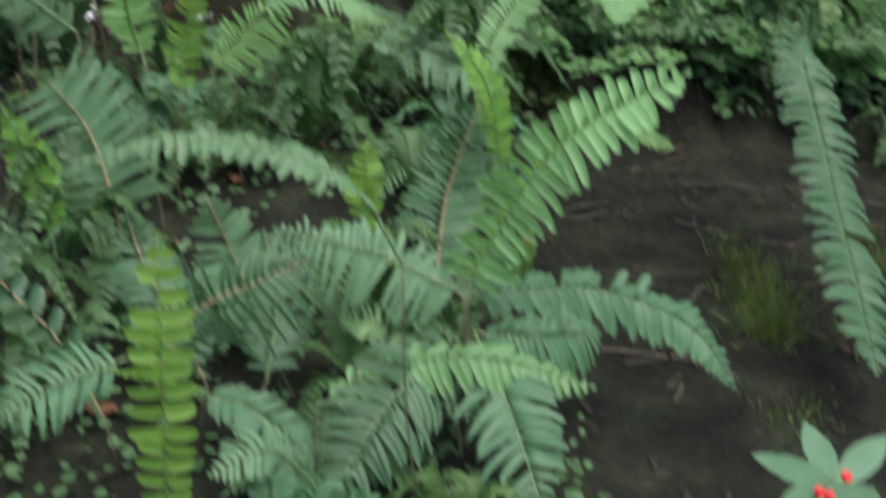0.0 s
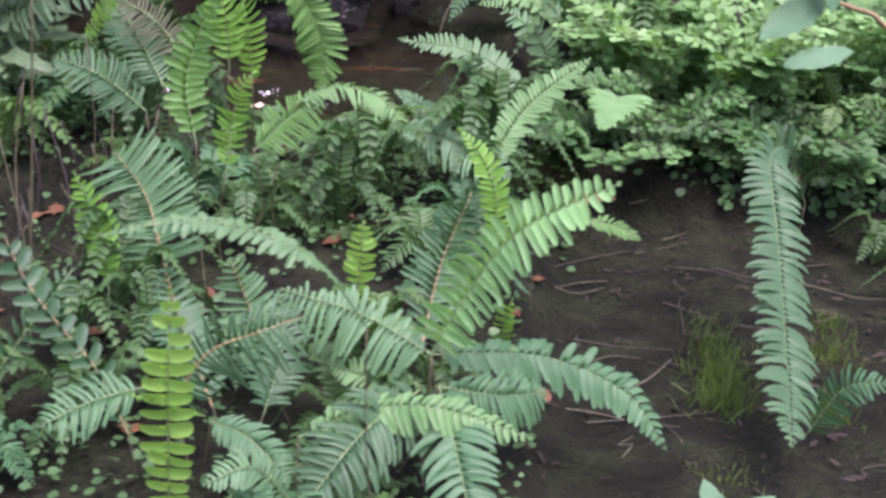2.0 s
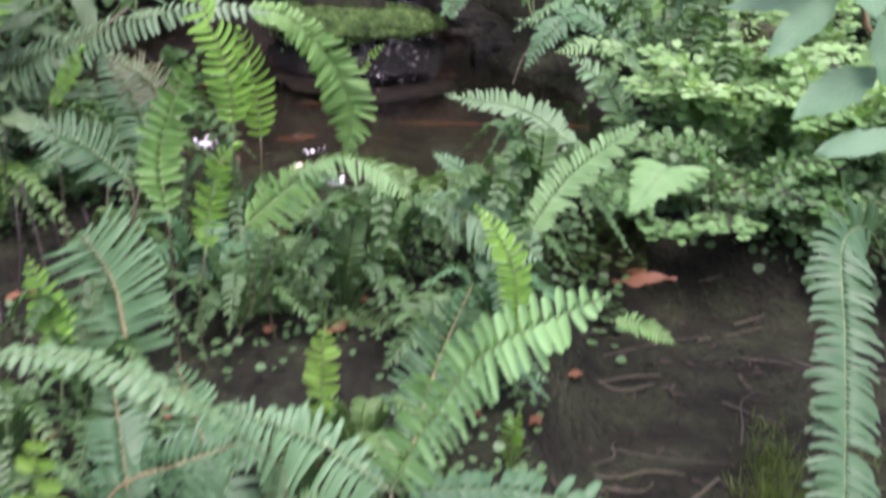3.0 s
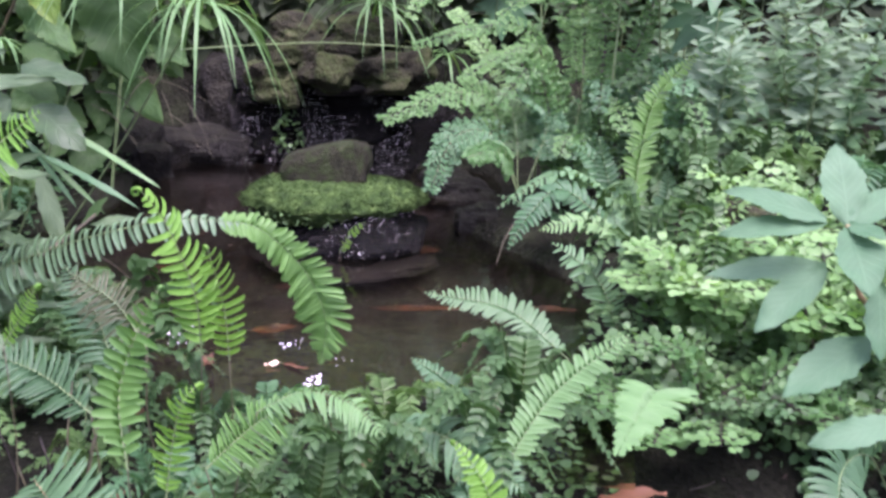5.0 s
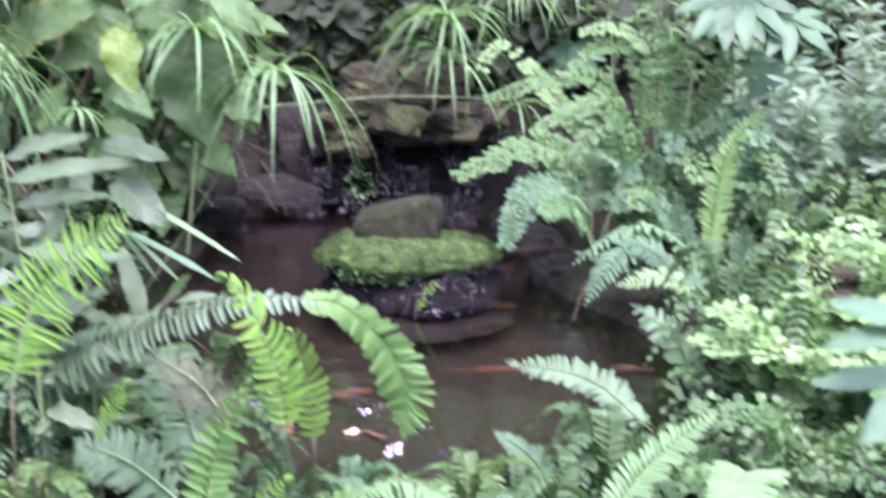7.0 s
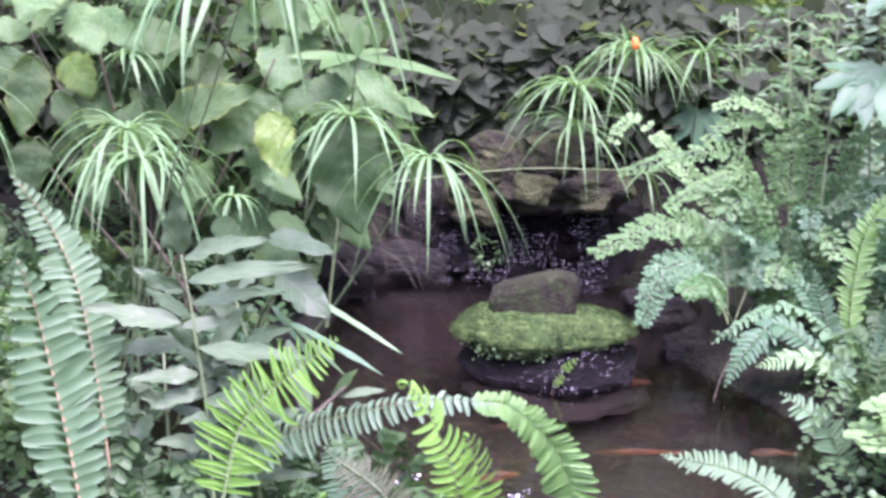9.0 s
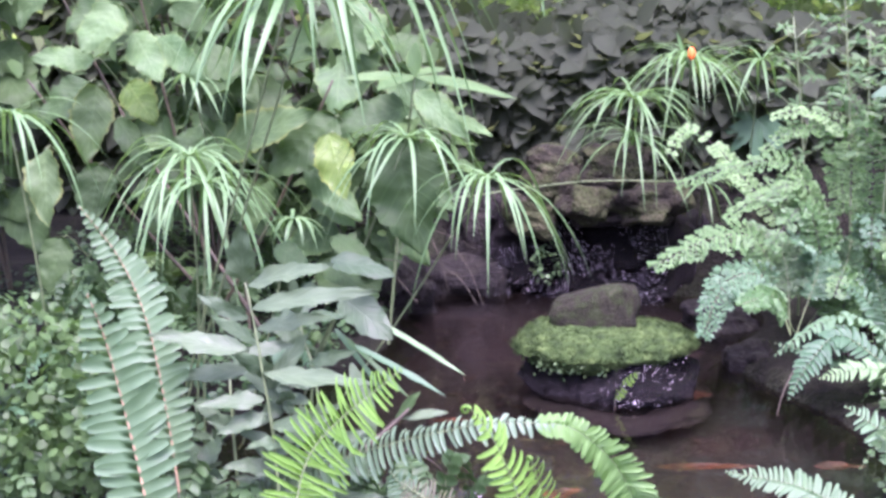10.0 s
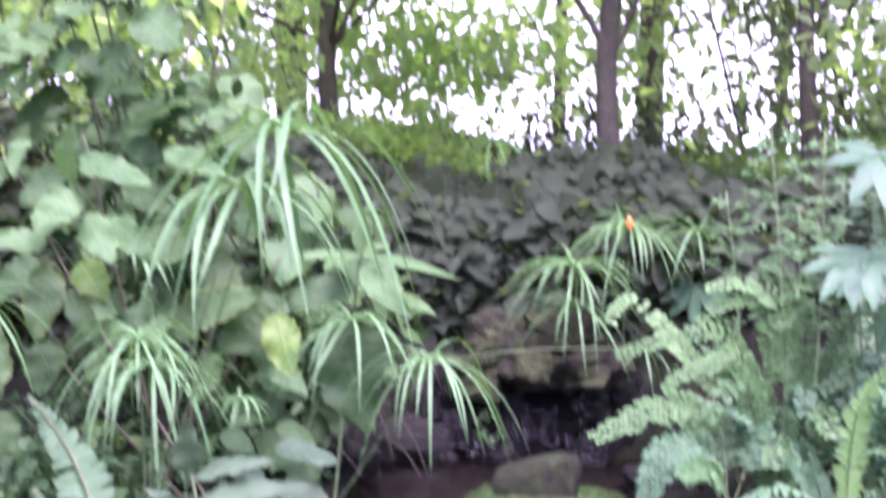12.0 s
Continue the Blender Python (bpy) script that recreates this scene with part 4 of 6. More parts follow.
frond(bank, [(-0.255, 2.250, 0.351), (-0.333, 2.300, 0.420), (-0.432, 2.320, 0.470)], 0.13, FERN_BROWN, pairs=24, droop=0.3, fill=0.6)
frond(mid, [(-0.109, 2.150, -0.021), (-0.001, 2.200, 0.022), (0.144, 2.200, -0.014)], 0.13, FERN_MOSSY, pairs=26, facing=(0, -0.6, 0.8), droop=0.4)
frond(mid, [(0.023, 2.100, -0.036), (0.129, 2.150, 0.005), (0.272, 2.150, -0.029)], 0.12, FERN_MOSSY, pairs=26, facing=(0, -0.6, 0.8), droop=0.4)


# ---- the left bank: sedges, a broad-leaved shrub, a holly fern ----
for head, foot, reach, count, seed, blade in (
    ((-1.341, 3.303, 0.970), (-1.45, 3.5, 0.1), 0.38, 26, 1, 0.0075),
    ((-1.258, 3.227, 0.907), (-1.38, 3.4, 0.1), 0.38, 25, 2, 0.0075),
    ((-0.526, 3.539, 0.898), (-1.28, 4.0, 0.08), 0.36, 24, 3, 0.0075),
    ((-0.763, 3.526, 1.008), (-1.32, 3.95, 0.08), 0.34, 22, 4, 0.0075),
    ((-1.084, 3.436, 0.770), (-1.36, 3.6, 0.08), 0.13, 12, 5, 0.008),
    ((-0.705, 2.750, 1.615), (-1.45, 3.3, 0.1), 0.5, 20, 6, 0.0115),
    ((-0.808, 2.750, 1.473), (-1.42, 3.2, 0.1), 0.44, 19, 9, 0.0115),
    ((-1.719, 3.000, 1.117), (-1.75, 3.2, 0.15), 0.32, 22, 7, 0.0075),
    ((-1.789, 4.300, 1.074), (-1.75, 4.6, 0.2), 0.2, 12, 8, 0.010),
):
    umbrella_sedge(head, foot, reach, count, seed, blade, drop=1.25)

shrub = thing("broad_leaf_shrub", "tall shrub with large soft pale green toothed leaves", "shrub", (-1.75, 4.3, 0.2))
LEAVES = (
    ((-1.640, 3.500, 1.374), (-1.704, 3.380, 1.256), 0.145, 1),
    ((-1.701, 3.600, 1.386), (-1.645, 3.480, 1.559), 0.091, 1),
    ((-1.728, 3.500, 1.212), (-1.865, 3.380, 1.234), 0.092, 1),
    ((-1.829, 3.650, 1.129), (-1.958, 3.530, 1.005), 0.146, 0),
    ((-1.779, 3.600, 1.120), (-1.770, 3.480, 0.917), 0.134, 3),
    ((-1.853, 3.400, 0.955), (-1.812, 3.280, 0.757), 0.123, 3),
    ((-1.899, 3.800, 0.837), (-1.879, 3.680, 0.684), 0.141, 0),
    ((-1.725, 3.700, 1.118), (-1.599, 3.580, 1.032), 0.122, 2),
    ((-1.848, 3.850, 0.984), (-1.665, 3.730, 0.826), 0.084, 0),
    ((-1.621, 3.550, 1.291), (-1.487, 3.430, 1.169), 0.113, 1),
    ((-1.563, 3.600, 1.278), (-1.387, 3.480, 1.179), 0.094, 1),
    ((-1.337, 3.700, 1.185), (-1.524, 3.580, 1.220), 0.128, 0),
    ((-1.716, 3.700, 1.454), (-1.430, 3.580, 1.416), 0.103, 1),
    ((-1.446, 3.750, 1.480), (-1.222, 3.630, 1.437), 0.082, 1),
    ((-1.454, 3.800, 0.889), (-1.137, 3.680, 1.065), 0.157, 3),
    ((-1.092, 3.850, 1.012), (-1.274, 3.730, 0.840), 0.181, 0),
    ((-1.061, 3.700, 0.981), (-0.978, 3.580, 0.821), 0.122, 2),
    ((-0.887, 4.000, 1.030), (-1.110, 3.880, 0.977), 0.147, 0),
    ((-0.824, 3.600, 0.994), (-0.720, 3.480, 0.678), 0.228, 0),
    ((-1.212, 3.900, 0.841), (-1.002, 3.780, 0.714), 0.108, 1),
    ((-1.201, 3.950, 0.754), (-1.031, 3.830, 0.675), 0.103, 1),
    ((-0.872, 4.000, 1.079), (-0.677, 3.880, 0.965), 0.087, 1),
    ((-0.764, 4.000, 1.003), (-0.608, 3.880, 0.985), 0.047, 1),
    ((-2.111, 3.900, 0.556), (-2.120, 3.780, 0.407), 0.121, 0),
    ((-1.659, 3.900, 1.351), (-1.449, 3.780, 1.295), 0.098, 0),
    ((-1.982, 3.700, 1.442), (-2.031, 3.580, 1.315), 0.109, 0),
    ((-1.960, 3.800, 1.506), (-1.954, 3.680, 1.410), 0.096, 1),
    ((-1.193, 4.200, 1.304), (-1.060, 4.080, 1.192), 0.096, 0),
    ((-1.673, 4.100, 0.932), (-1.721, 3.980, 0.819), 0.103, 0),
    ((-1.462, 4.200, 0.734), (-1.497, 4.080, 0.584), 0.123, 0),
    ((-1.885, 4.100, 0.733), (-1.751, 3.980, 0.592), 0.120, 0),
    )
TONES = (BROAD, BROAD_PALE, BROAD_YELLOW, BROAD_EDGED)
rnd = np.random.RandomState(19)
for k, (a, b, wide, tone) in enumerate(LEAVES):
    lf = fan(shrub, a, b, wide, TONES[tone], (rnd.normal(0.05, 0.2), -0.8, rnd.uniform(0.3, 0.75)), seed=k + 1, bend=rnd.uniform(0.05, 0.2), wavy=0.07, fold=rnd.uniform(-0.05, 0.22), nu=8, nv=48, teeth=0.05, pleats=0.022)
    a = np.array(a)
    tube("petiole", [a + (0.02, 0.14, -0.1), a + (0, 0.04, 0.0), a], 0.003, 0.002, STALK, lf, 5, 4)
for k, (x, y, z) in enumerate(((-1.200, 4.143, 1.093), (-1.9, 4.1, 1.5), (-2.2, 3.9, 1.1), (-1.5, 4.3, 0.9), (-2.5, 4.4, 1.7))):
    tube("branch", [(-1.75 + 0.05 * k, 4.3, 0.15), ((x - 1.75) / 2, (y + 4.3) / 2 + 0.05, z * 0.55), (x, y, z)], 0.008, 0.004, STIPE, shrub, 10, 6)

whorl = thing("pale_leaf_whorl", "upright stem topped by long pale green glossy leaves", "plant", (-1.05, 4.25, 0.15))
WC = (-0.902, 4.100, 1.118)
tube("stem", [(-1.05, 4.25, 0.15), (-0.98, 4.2, 0.7), WC], 0.006, 0.004, STALK, whorl, 8, 6)
for k, (tip, wide) in enumerate((((-1.095, 3.950, 1.136), 34), ((-0.524, 3.900, 1.102), 26), ((-0.899, 4.100, 1.229), 30), ((-0.934, 3.800, 1.127), 40), ((-0.849, 4.300, 1.140), 30))):
    fan(whorl, WC, tip, wide * 0.0018, BROAD_PALE, (0, -0.5, 0.85), shape="lance", seed=k + 50, bend=0.06)

holly = thing("holly_plant", "leathery plant with glossy dark grey green spiny leaves", "plant", (-0.78, 2.5, float(ground_z(-0.78, 2.5))))
HOLLY_LEAVES = (
    ((-0.846, 2.500, 0.831), (-0.831, 2.450, 0.953), 0.083),
    ((-0.840, 2.500, 0.671), (-1.021, 2.450, 0.706), 0.079),
    ((-0.852, 2.550, 0.615), (-1.012, 2.500, 0.601), 0.054),
    ((-0.860, 2.550, 0.809), (-0.683, 2.500, 0.886), 0.063),
    ((-0.832, 2.500, 0.772), (-0.592, 2.450, 0.849), 0.057),
    ((-0.838, 2.500, 0.747), (-0.915, 2.450, 0.798), 0.046),
    ((-0.811, 2.500, 0.625), (-0.567, 2.450, 0.634), 0.064),
    ((-0.807, 2.500, 0.561), (-0.925, 2.450, 0.553), 0.057),
    ((-0.801, 2.500, 0.523), (-0.888, 2.450, 0.501), 0.055),
    ((-0.813, 2.550, 0.569), (-0.716, 2.500, 0.708), 0.069),
    ((-0.863, 2.600, 0.692), (-0.711, 2.550, 0.757), 0.052),
    ((-0.879, 2.650, 0.642), (-0.957, 2.600, 0.711), 0.046),
    ((-0.792, 2.500, 0.498), (-0.653, 2.450, 0.542), 0.057),
    ((-0.814, 2.750, 0.671), (-0.706, 2.700, 0.713), 0.048),
    ((-0.802, 2.750, 0.624), (-0.850, 2.700, 0.663), 0.048),
    ((-0.789, 2.750, 0.570), (-0.688, 2.700, 0.621), 0.048),
    ((-0.776, 2.750, 0.516), (-0.840, 2.700, 0.555), 0.053),
    ((-0.814, 2.750, 0.691), (-0.806, 2.700, 0.773), 0.048),
    )
tube("stem", [(-0.76, 2.5, -0.02), (-0.787, 2.5, 0.459), (-0.805, 2.5, 0.599), (-0.835, 2.52, 0.744), (-0.858, 2.53, 0.835)], 0.0055, 0.002, STALK, holly, 14, 6)
tube("stem", [(-0.74, 2.72, 0.0), (-0.77, 2.75, 0.489), (-0.813, 2.78, 0.614), (-0.846, 2.8, 0.715)], 0.005, 0.003, STALK, holly, 12, 6)
tube("stem", [(-0.93, 2.66, 0.0), (-0.97, 2.7, 0.3), (-1.0, 2.75, 0.52)], 0.005, 0.003, STALK, holly, 10, 6)
rnd = np.random.RandomState(23)
for k, (a, b, wide) in enumerate(HOLLY_LEAVES):
    a, b = np.array(a), np.array(b)
    fan(holly, a, a + (b - a) * 1.2, wide * 0.85, GLOSSY, (0.1, -1, 0.3) if k == 0 else (rnd.normal(0, 0.3), -0.7, 0.7 + rnd.normal(0, 0.25)), "leaf", rnd.uniform(-0.05, 0.2), 0.08, rnd.uniform(0.05, 0.25), "holly", seed=k + 100, nu=6, nv=22)
for k in range(64):
    z = rnd.uniform(0.16, 0.6)
    c = np.array([rnd.choice((-0.78, -0.76, -0.97)) + rnd.normal(0, 0.015), rnd.uniform(2.5, 2.75), z])
    w = rnd.uniform(0, 6.28)
    d = np.array([math.cos(w), math.sin(w) * 0.7, rnd.uniform(-0.1, 0.7)]) * rnd.uniform(0.12, 0.18)
    fan(holly, c, c + d, rnd.uniform(0.035, 0.055), GLOSSY, (rnd.normal(0, 0.4), -0.6, 0.8), "leaf", rnd.uniform(0.0, 0.3), 0.1, 0.2, "holly", seed=k + 150, nu=4, nv=14)

strap = thing("strap_leaf_plant", "plant with broad grey leaves and long narrow strap leaves", "plant", (-0.95, 3.2, 0.1))
for k, (a, b, wide, shape) in enumerate((
    ((-0.800, 2.950, 0.783), (-0.618, 2.900, 0.770), 0.071, "ovate"),
    ((-0.810, 3.000, 0.828), (-0.693, 2.950, 0.783), 0.065, "ovate"),
    ((-0.773, 2.950, 0.686), (-0.622, 2.900, 0.608), 0.099, "ovate"),
    ((-0.673, 2.950, 0.622), (-0.436, 2.900, 0.531), 0.022, "strap"),
    ((-0.792, 2.950, 0.599), (-0.645, 2.900, 0.459), 0.019, "strap"),
    ((-0.722, 2.900, 0.572), (-0.474, 2.850, 0.491), 0.025, "strap"),
    ((-0.782, 2.950, 0.589), (-0.572, 2.900, 0.451), 0.017, "strap"),
    ((-0.965, 3.000, 0.797), (-0.859, 2.950, 0.759), 0.065, "ovate"),
    ((-0.849, 3.000, 0.689), (-0.950, 2.950, 0.623), 0.077, "ovate"),
    ((-0.851, 3.050, 0.734), (-0.732, 3.000, 0.697), 0.079, "ovate"),
    ((-0.700, 2.800, 0.561), (-0.627, 2.750, 0.383), 0.050, "lance"),
    ((-0.555, 2.700, 0.465), (-0.501, 2.700, 0.539), 0.030, "lance"),
    ((-0.542, 2.700, 0.466), (-0.433, 2.700, 0.499), 0.025, "lance"),
)):
    fan(strap, a, b, wide * (0.7 if shape == "strap" else 1.0), (SEDGE if k % 3 == 0 else FERN) if shape == "strap" else (GLOSSY, BROAD)[k % 2], (0.1, -0.6, 0.8), shape=shape, seed=k + 200, bend=0.08, wavy=0.06, nv=16)
tube("stem", [(-0.95, 3.2, 0.08), (-0.93, 3.15, 0.4), (-0.797, 3.000, 0.643)], 0.006, 0.004, STALK, strap, 8, 5)
tube("stem", [(-0.620, 2.600, 0.411), (-0.567, 2.650, 0.453), (-0.521, 2.700, 0.496)], 0.007, 0.004, TWIG, strap, 8, 5)
for a, b in (((-1.115, 4.600, 0.504), (-0.776, 4.500, 0.446)), ((-0.985, 4.600, 0.459), (-0.892, 4.500, 0.285)), ((-0.889, 4.600, 0.422), (-0.761, 4.500, 0.241)), ((-1.028, 4.600, 0.509), (-1.104, 4.500, 0.377)), ((-0.894, 3.700, 0.599), (-0.727, 3.600, 0.553)), ((-0.829, 4.200, 0.452), (-0.689, 4.100, 0.354)), ((-0.548, 2.600, 0.435), (-0.412, 2.700, 0.318)), ((-0.871, 4.000, 0.381), (-1.026, 4.000, 0.504))):
    a, b = np.array(a), np.array(b)
    tagged(tube("twig", [a, (a + b) / 2 + (0, 0, 0.025), b], 0.002, 0.001, TWIG), "thin dry brown twig hanging over the water", "twig", "twigs")
tagged(tube("sedge_stem", [(-0.915, 4.600, 0.613), (-0.658, 4.900, 0.614), (-0.449, 5.100, 0.610), (-0.135, 5.300, 0.587)], 0.0032, 0.0024, STALK), "long green sedge stem lying across the rocks", "stem")

rnd = np.random.RandomState(31)
for g, (sx, sy) in enumerate(((-1.9, 4.7), (-2.6, 4.3), (-2.2, 5.3), (-3.2, 4.9), (-1.35, 5.0), (-2.9, 3.7))):
    gz = float(ground_z(sx, sy))
    bush = thing("broad_leaf_shrub", "dense shrub with broad soft toothed green leaves", "shrub", (sx, sy, gz), "broad-leaved shrubs")
    top = 2.5 - 0.25 * (g % 3) if g != 4 else 1.35
    stems = []
    for k in range(4):
        end = np.array([sx + rnd.uniform(-0.4, 0.4), sy - rnd.uniform(0.0, 0.4), top * rnd.uniform(0.75, 1.0)])
        pts = [(sx + rnd.normal(0, 0.04), sy, gz - 0.02), (sx + (end[0] - sx) * 0.35, sy - 0.05, end[2] * 0.5), end]
        tube("branch", pts, 0.008, 0.004, STIPE, bush, 9, 6)
        stems.append(spline(pts, 30)[0])
    for k in range(44):
        c = stems[k % 4][rnd.randint(6, 31)]
        w = rnd.uniform(0, 6.28)
        out = np.array([math.cos(w), -abs(math.sin(w)) * 0.8 - 0.1, rnd.uniform(-0.2, 0.35)])
        a = c + out * rnd.uniform(0.06, 0.22)
        L = rnd.uniform(0.16, 0.31)
        d = unit(out * 0.8 + np.array([0, -0.15, -rnd.uniform(0.2, 0.9)]))
        # Leaves above 1.5 m mostly take the pale tone, skylight put into colour.
        lf = fan(bush, a, a + d * L, L * rnd.uniform(0.55, 0.72), TONES[1 if k % 8 in (1, 4, 6) or (a[2] > 1.5 and k % 3) else 0], (rnd.normal(0, 0.3), -0.65, 0.75), seed=k + 500 * g, bend=rnd.uniform(0.02, 0.25), wavy=0.07, fold=rnd.uniform(-0.05, 0.2), nu=6, nv=24, teeth=0.05, pleats=0.015)
        tube("petiole", [c, (c + a) / 2 + (0, 0, 0.015), a], 0.0028, 0.002, STALK, lf, 4, 4)
    small = leaf_cloud("leaves", (sx, sy - 0.15, top * 0.62), (0.42, 0.35, top * 0.36), 260, 0.1, BROAD, 300 + g, bush, shell=0.3, width=0.55)
    tagged(small, kind="stuff")


# ---- the back: sedges over the rocks ----
for head, foot, reach, count, seed, blade in (
    ((-0.364, 5.538, 0.890), (-0.3, 6.0, 0.45), 0.42, 38, 11, 0.008),
    ((-0.155, 5.840, 1.026), (-0.2, 6.1, 0.5), 0.47, 46, 12, 0.008),
    ((0.156, 5.512, 1.057), (0.1, 6.0, 0.45), 0.32, 18, 13, 0.008),
    ((-1.231, 6.400, 0.949), (-1.235, 6.500, 0.618), 0.26, 14, 14, 0.010),
    ((-0.349, 5.500, 0.731), (-0.32, 6.0, 0.45), 0.42, 24, 15, 0.007),
    ((-0.065, 5.600, 0.527), (-0.1, 5.9, 0.4), 0.3, 13, 16, 0.007),
    ((-1.082, 7.600, 1.293), (-1.098, 7.700, 1.021), 0.35, 14, 17, 0.012),
):
    umbrella_sedge(head, foot, reach, count, seed, blade, drop=0.95)
bud = thing("orange_flower", "small orange flower bud above the sedge blades", "flower", (-0.155, 5.880, 0.998))
v, f = rock_data((0.016, 0.016, 0.028), 3, 0.08, 2, 0.0)
mesh_part("bud", v + np.array((-0.133, 5.600, 1.069)), f, ORANGE, bud)
tube("stem", [(-0.2, 6.1, 0.5), (-0.17, 5.95, 0.8), (-0.132, 5.600, 1.040)], 0.003, 0.002, STALK, bud, 6, 5)
spike = fan(None, (-0.169, 5.880, 0.977), (-0.221, 5.850, 1.139), 0.02, SEDGE, shape="strap", name="upright_blade", bend=0.0)
tagged(spike, "single upright green blade among the sedge", "blade")

# ---- the right bank ----
pinn = thing("lobed_fern", "fern with lacy lobed blue green fronds over the water", "fern", (0.5, 4.75, 0.12))
for k, (pts, wide) in enumerate((
    ([(0.329, 4.600, 0.177), (0.209, 4.650, 0.488), (0.056, 4.550, 0.529), (-0.159, 4.400, 0.440)], 0.15),
    ([(0.329, 4.600, 0.177), (0.241, 4.550, 0.388), (0.111, 4.450, 0.402), (0.035, 4.350, 0.217)], 0.16),
    ([(0.329, 4.600, 0.177), (0.289, 4.700, 0.442), (0.162, 4.700, 0.558)], 0.13),
    ([(0.351, 4.500, 0.205), (0.271, 4.400, 0.364), (0.164, 4.300, 0.361)], 0.13),
    ([(0.348, 4.600, 0.178), (0.410, 4.700, 0.428), (0.308, 4.600, 0.544)], 0.13),
    ([(0.366, 4.700, 0.153), (0.493, 4.800, 0.350), (0.524, 4.800, 0.498)], 0.14),
)):
    maiden_frond(pinn, pts, wide, (MAIDEN, FERN, COVER)[k % 3], pairs=24, leaf=0.016, seed=k + 1, stalk=STALK, per=7, round_leaf=False, bare=0.3)

maid = thing("maidenhair_fern", "light green maidenhair fern with small fan leaflets", "fern", (0.62, 5.1, 0.25), "maidenhair ferns")
for k, (pts, wide) in enumerate((
    ([(0.522, 5.100, 0.173), (0.322, 5.000, 0.696), (0.093, 4.950, 0.713), (-0.127, 4.900, 0.639)], 0.1),
    ([(0.522, 5.100, 0.173), (0.370, 4.950, 0.632), (0.226, 4.900, 0.632), (0.064, 4.850, 0.530)], 0.1),
    ([(0.522, 5.100, 0.173), (0.463, 5.100, 0.764), (0.310, 5.100, 0.843), (0.179, 5.050, 0.753)], 0.1),
    ([(0.522, 5.100, 0.173), (0.503, 5.100, 0.787), (0.348, 5.100, 0.909), (0.201, 5.100, 0.885)], 0.1),
    ([(0.544, 5.100, 0.175), (0.596, 5.100, 0.663), (0.538, 5.150, 0.890), (0.446, 5.200, 1.010)], 0.1),
    ([(0.544, 5.100, 0.175), (0.703, 5.100, 0.625), (0.768, 5.100, 0.863)], 0.11),
    ([(0.522, 5.100, 0.173), (0.415, 5.000, 0.540), (0.252, 4.900, 0.549)], 0.1),
    ([(0.522, 5.100, 0.173), (0.004, 5.200, 0.752), (-0.131, 5.200, 0.790), (-0.166, 5.150, 0.706)], 0.08),
)):
    maiden_frond(maid, pts, wide, (MAIDEN_PALE, MAIDEN)[0 if k in (3, 7) else 1], pairs=24, leaf=0.0135, seed=k + 20, per=6, bare=0.35)

rnd = np.random.RandomState(37)
for k in range(26):
    root = np.array([rnd.uniform(0.42, 0.95), rnd.uniform(4.7, 5.3), 0.0])
    root[2] = float(ground_z(root[0], root[1]))
    w, r, h = rnd.uniform(2.6, 6.0), rnd.uniform(0.15, 0.4), rnd.uniform(0.2, 0.62)
    d = np.array([math.cos(w), math.sin(w), 0])
    maiden_frond(maid, [root, root + d * r * 0.45 + (0, 0, h * 0.95), root + d * r + (0, 0, h * rnd.uniform(0.6, 0.95))], rnd.uniform(0.1, 0.15), (COVER, MAIDEN, FERN, MAIDEN)[k % 4], pairs=16, leaf=0.015, seed=k + 220, per=6, bare=0.25, facing=(0, -0.6, 0.8))

rfern = fern("sword fern with upright and arching fronds on the bank", (0.85, 4.45, 0.2))
frond(rfern, [(0.741, 4.550, 0.113), (0.754, 4.700, 0.345), (0.800, 4.800, 0.534), (0.944, 4.890, 0.701)], 0.125, FERN_MID, pairs=50, blunt=0.45, fill=0.9, facing=(0, -0.85, 0.5))
frond(rfern, [(0.756, 4.350, 0.126), (0.612, 4.400, 0.279), (0.469, 4.360, 0.320), (0.285, 4.250, 0.209)], 0.11, FERN_GREY, pairs=28, facing=(0, 0, 1), droop=0.4)
frond(rfern, [(0.719, 4.300, 0.117), (0.502, 4.300, 0.274), (0.399, 4.200, 0.214), (0.337, 4.130, 0.104)], 0.12, FERN, pairs=28, facing=(0, -0.5, 0.8))
frond(rfern, [(0.719, 4.300, 0.117), (0.584, 4.250, 0.187), (0.431, 4.200, 0.156)], 0.09, FERN_PALE, pairs=22)
frond(rfern, [(0.720, 4.300, 0.097), (0.650, 4.450, 0.270), (0.600, 4.500, 0.423)], 0.1, FERN_DARK, pairs=24)
frond(rfern, [(0.755, 4.200, 0.108), (0.836, 4.300, 0.260), (0.838, 4.350, 0.364)], 0.09, FERN_GREY, pairs=22)
frond(rfern, [(0.739, 4.300, 0.099), (0.527, 4.300, 0.180), (0.282, 4.250, 0.251)], 0.08, FERN_DARK, pairs=24)
frond(rfern, [(0.752, 4.000, 0.108), (0.711, 4.050, 0.183), (0.662, 4.100, 0.249)], 0.09, FERN_GREY, pairs=20)
frond(rfern, [(0.739, 4.300, 0.099), (0.608, 4.500, 0.316), (0.486, 4.500, 0.406)], 0.1, FERN, pairs=24)
tagged(tube("stick", [(0.302, 4.100, 0.055), (0.324, 4.150, 0.136), (0.391, 4.300, 0.247)], 0.0018, 0.0026, TWIG), "thin bare stick leaning over the water", "twig", "twigs")

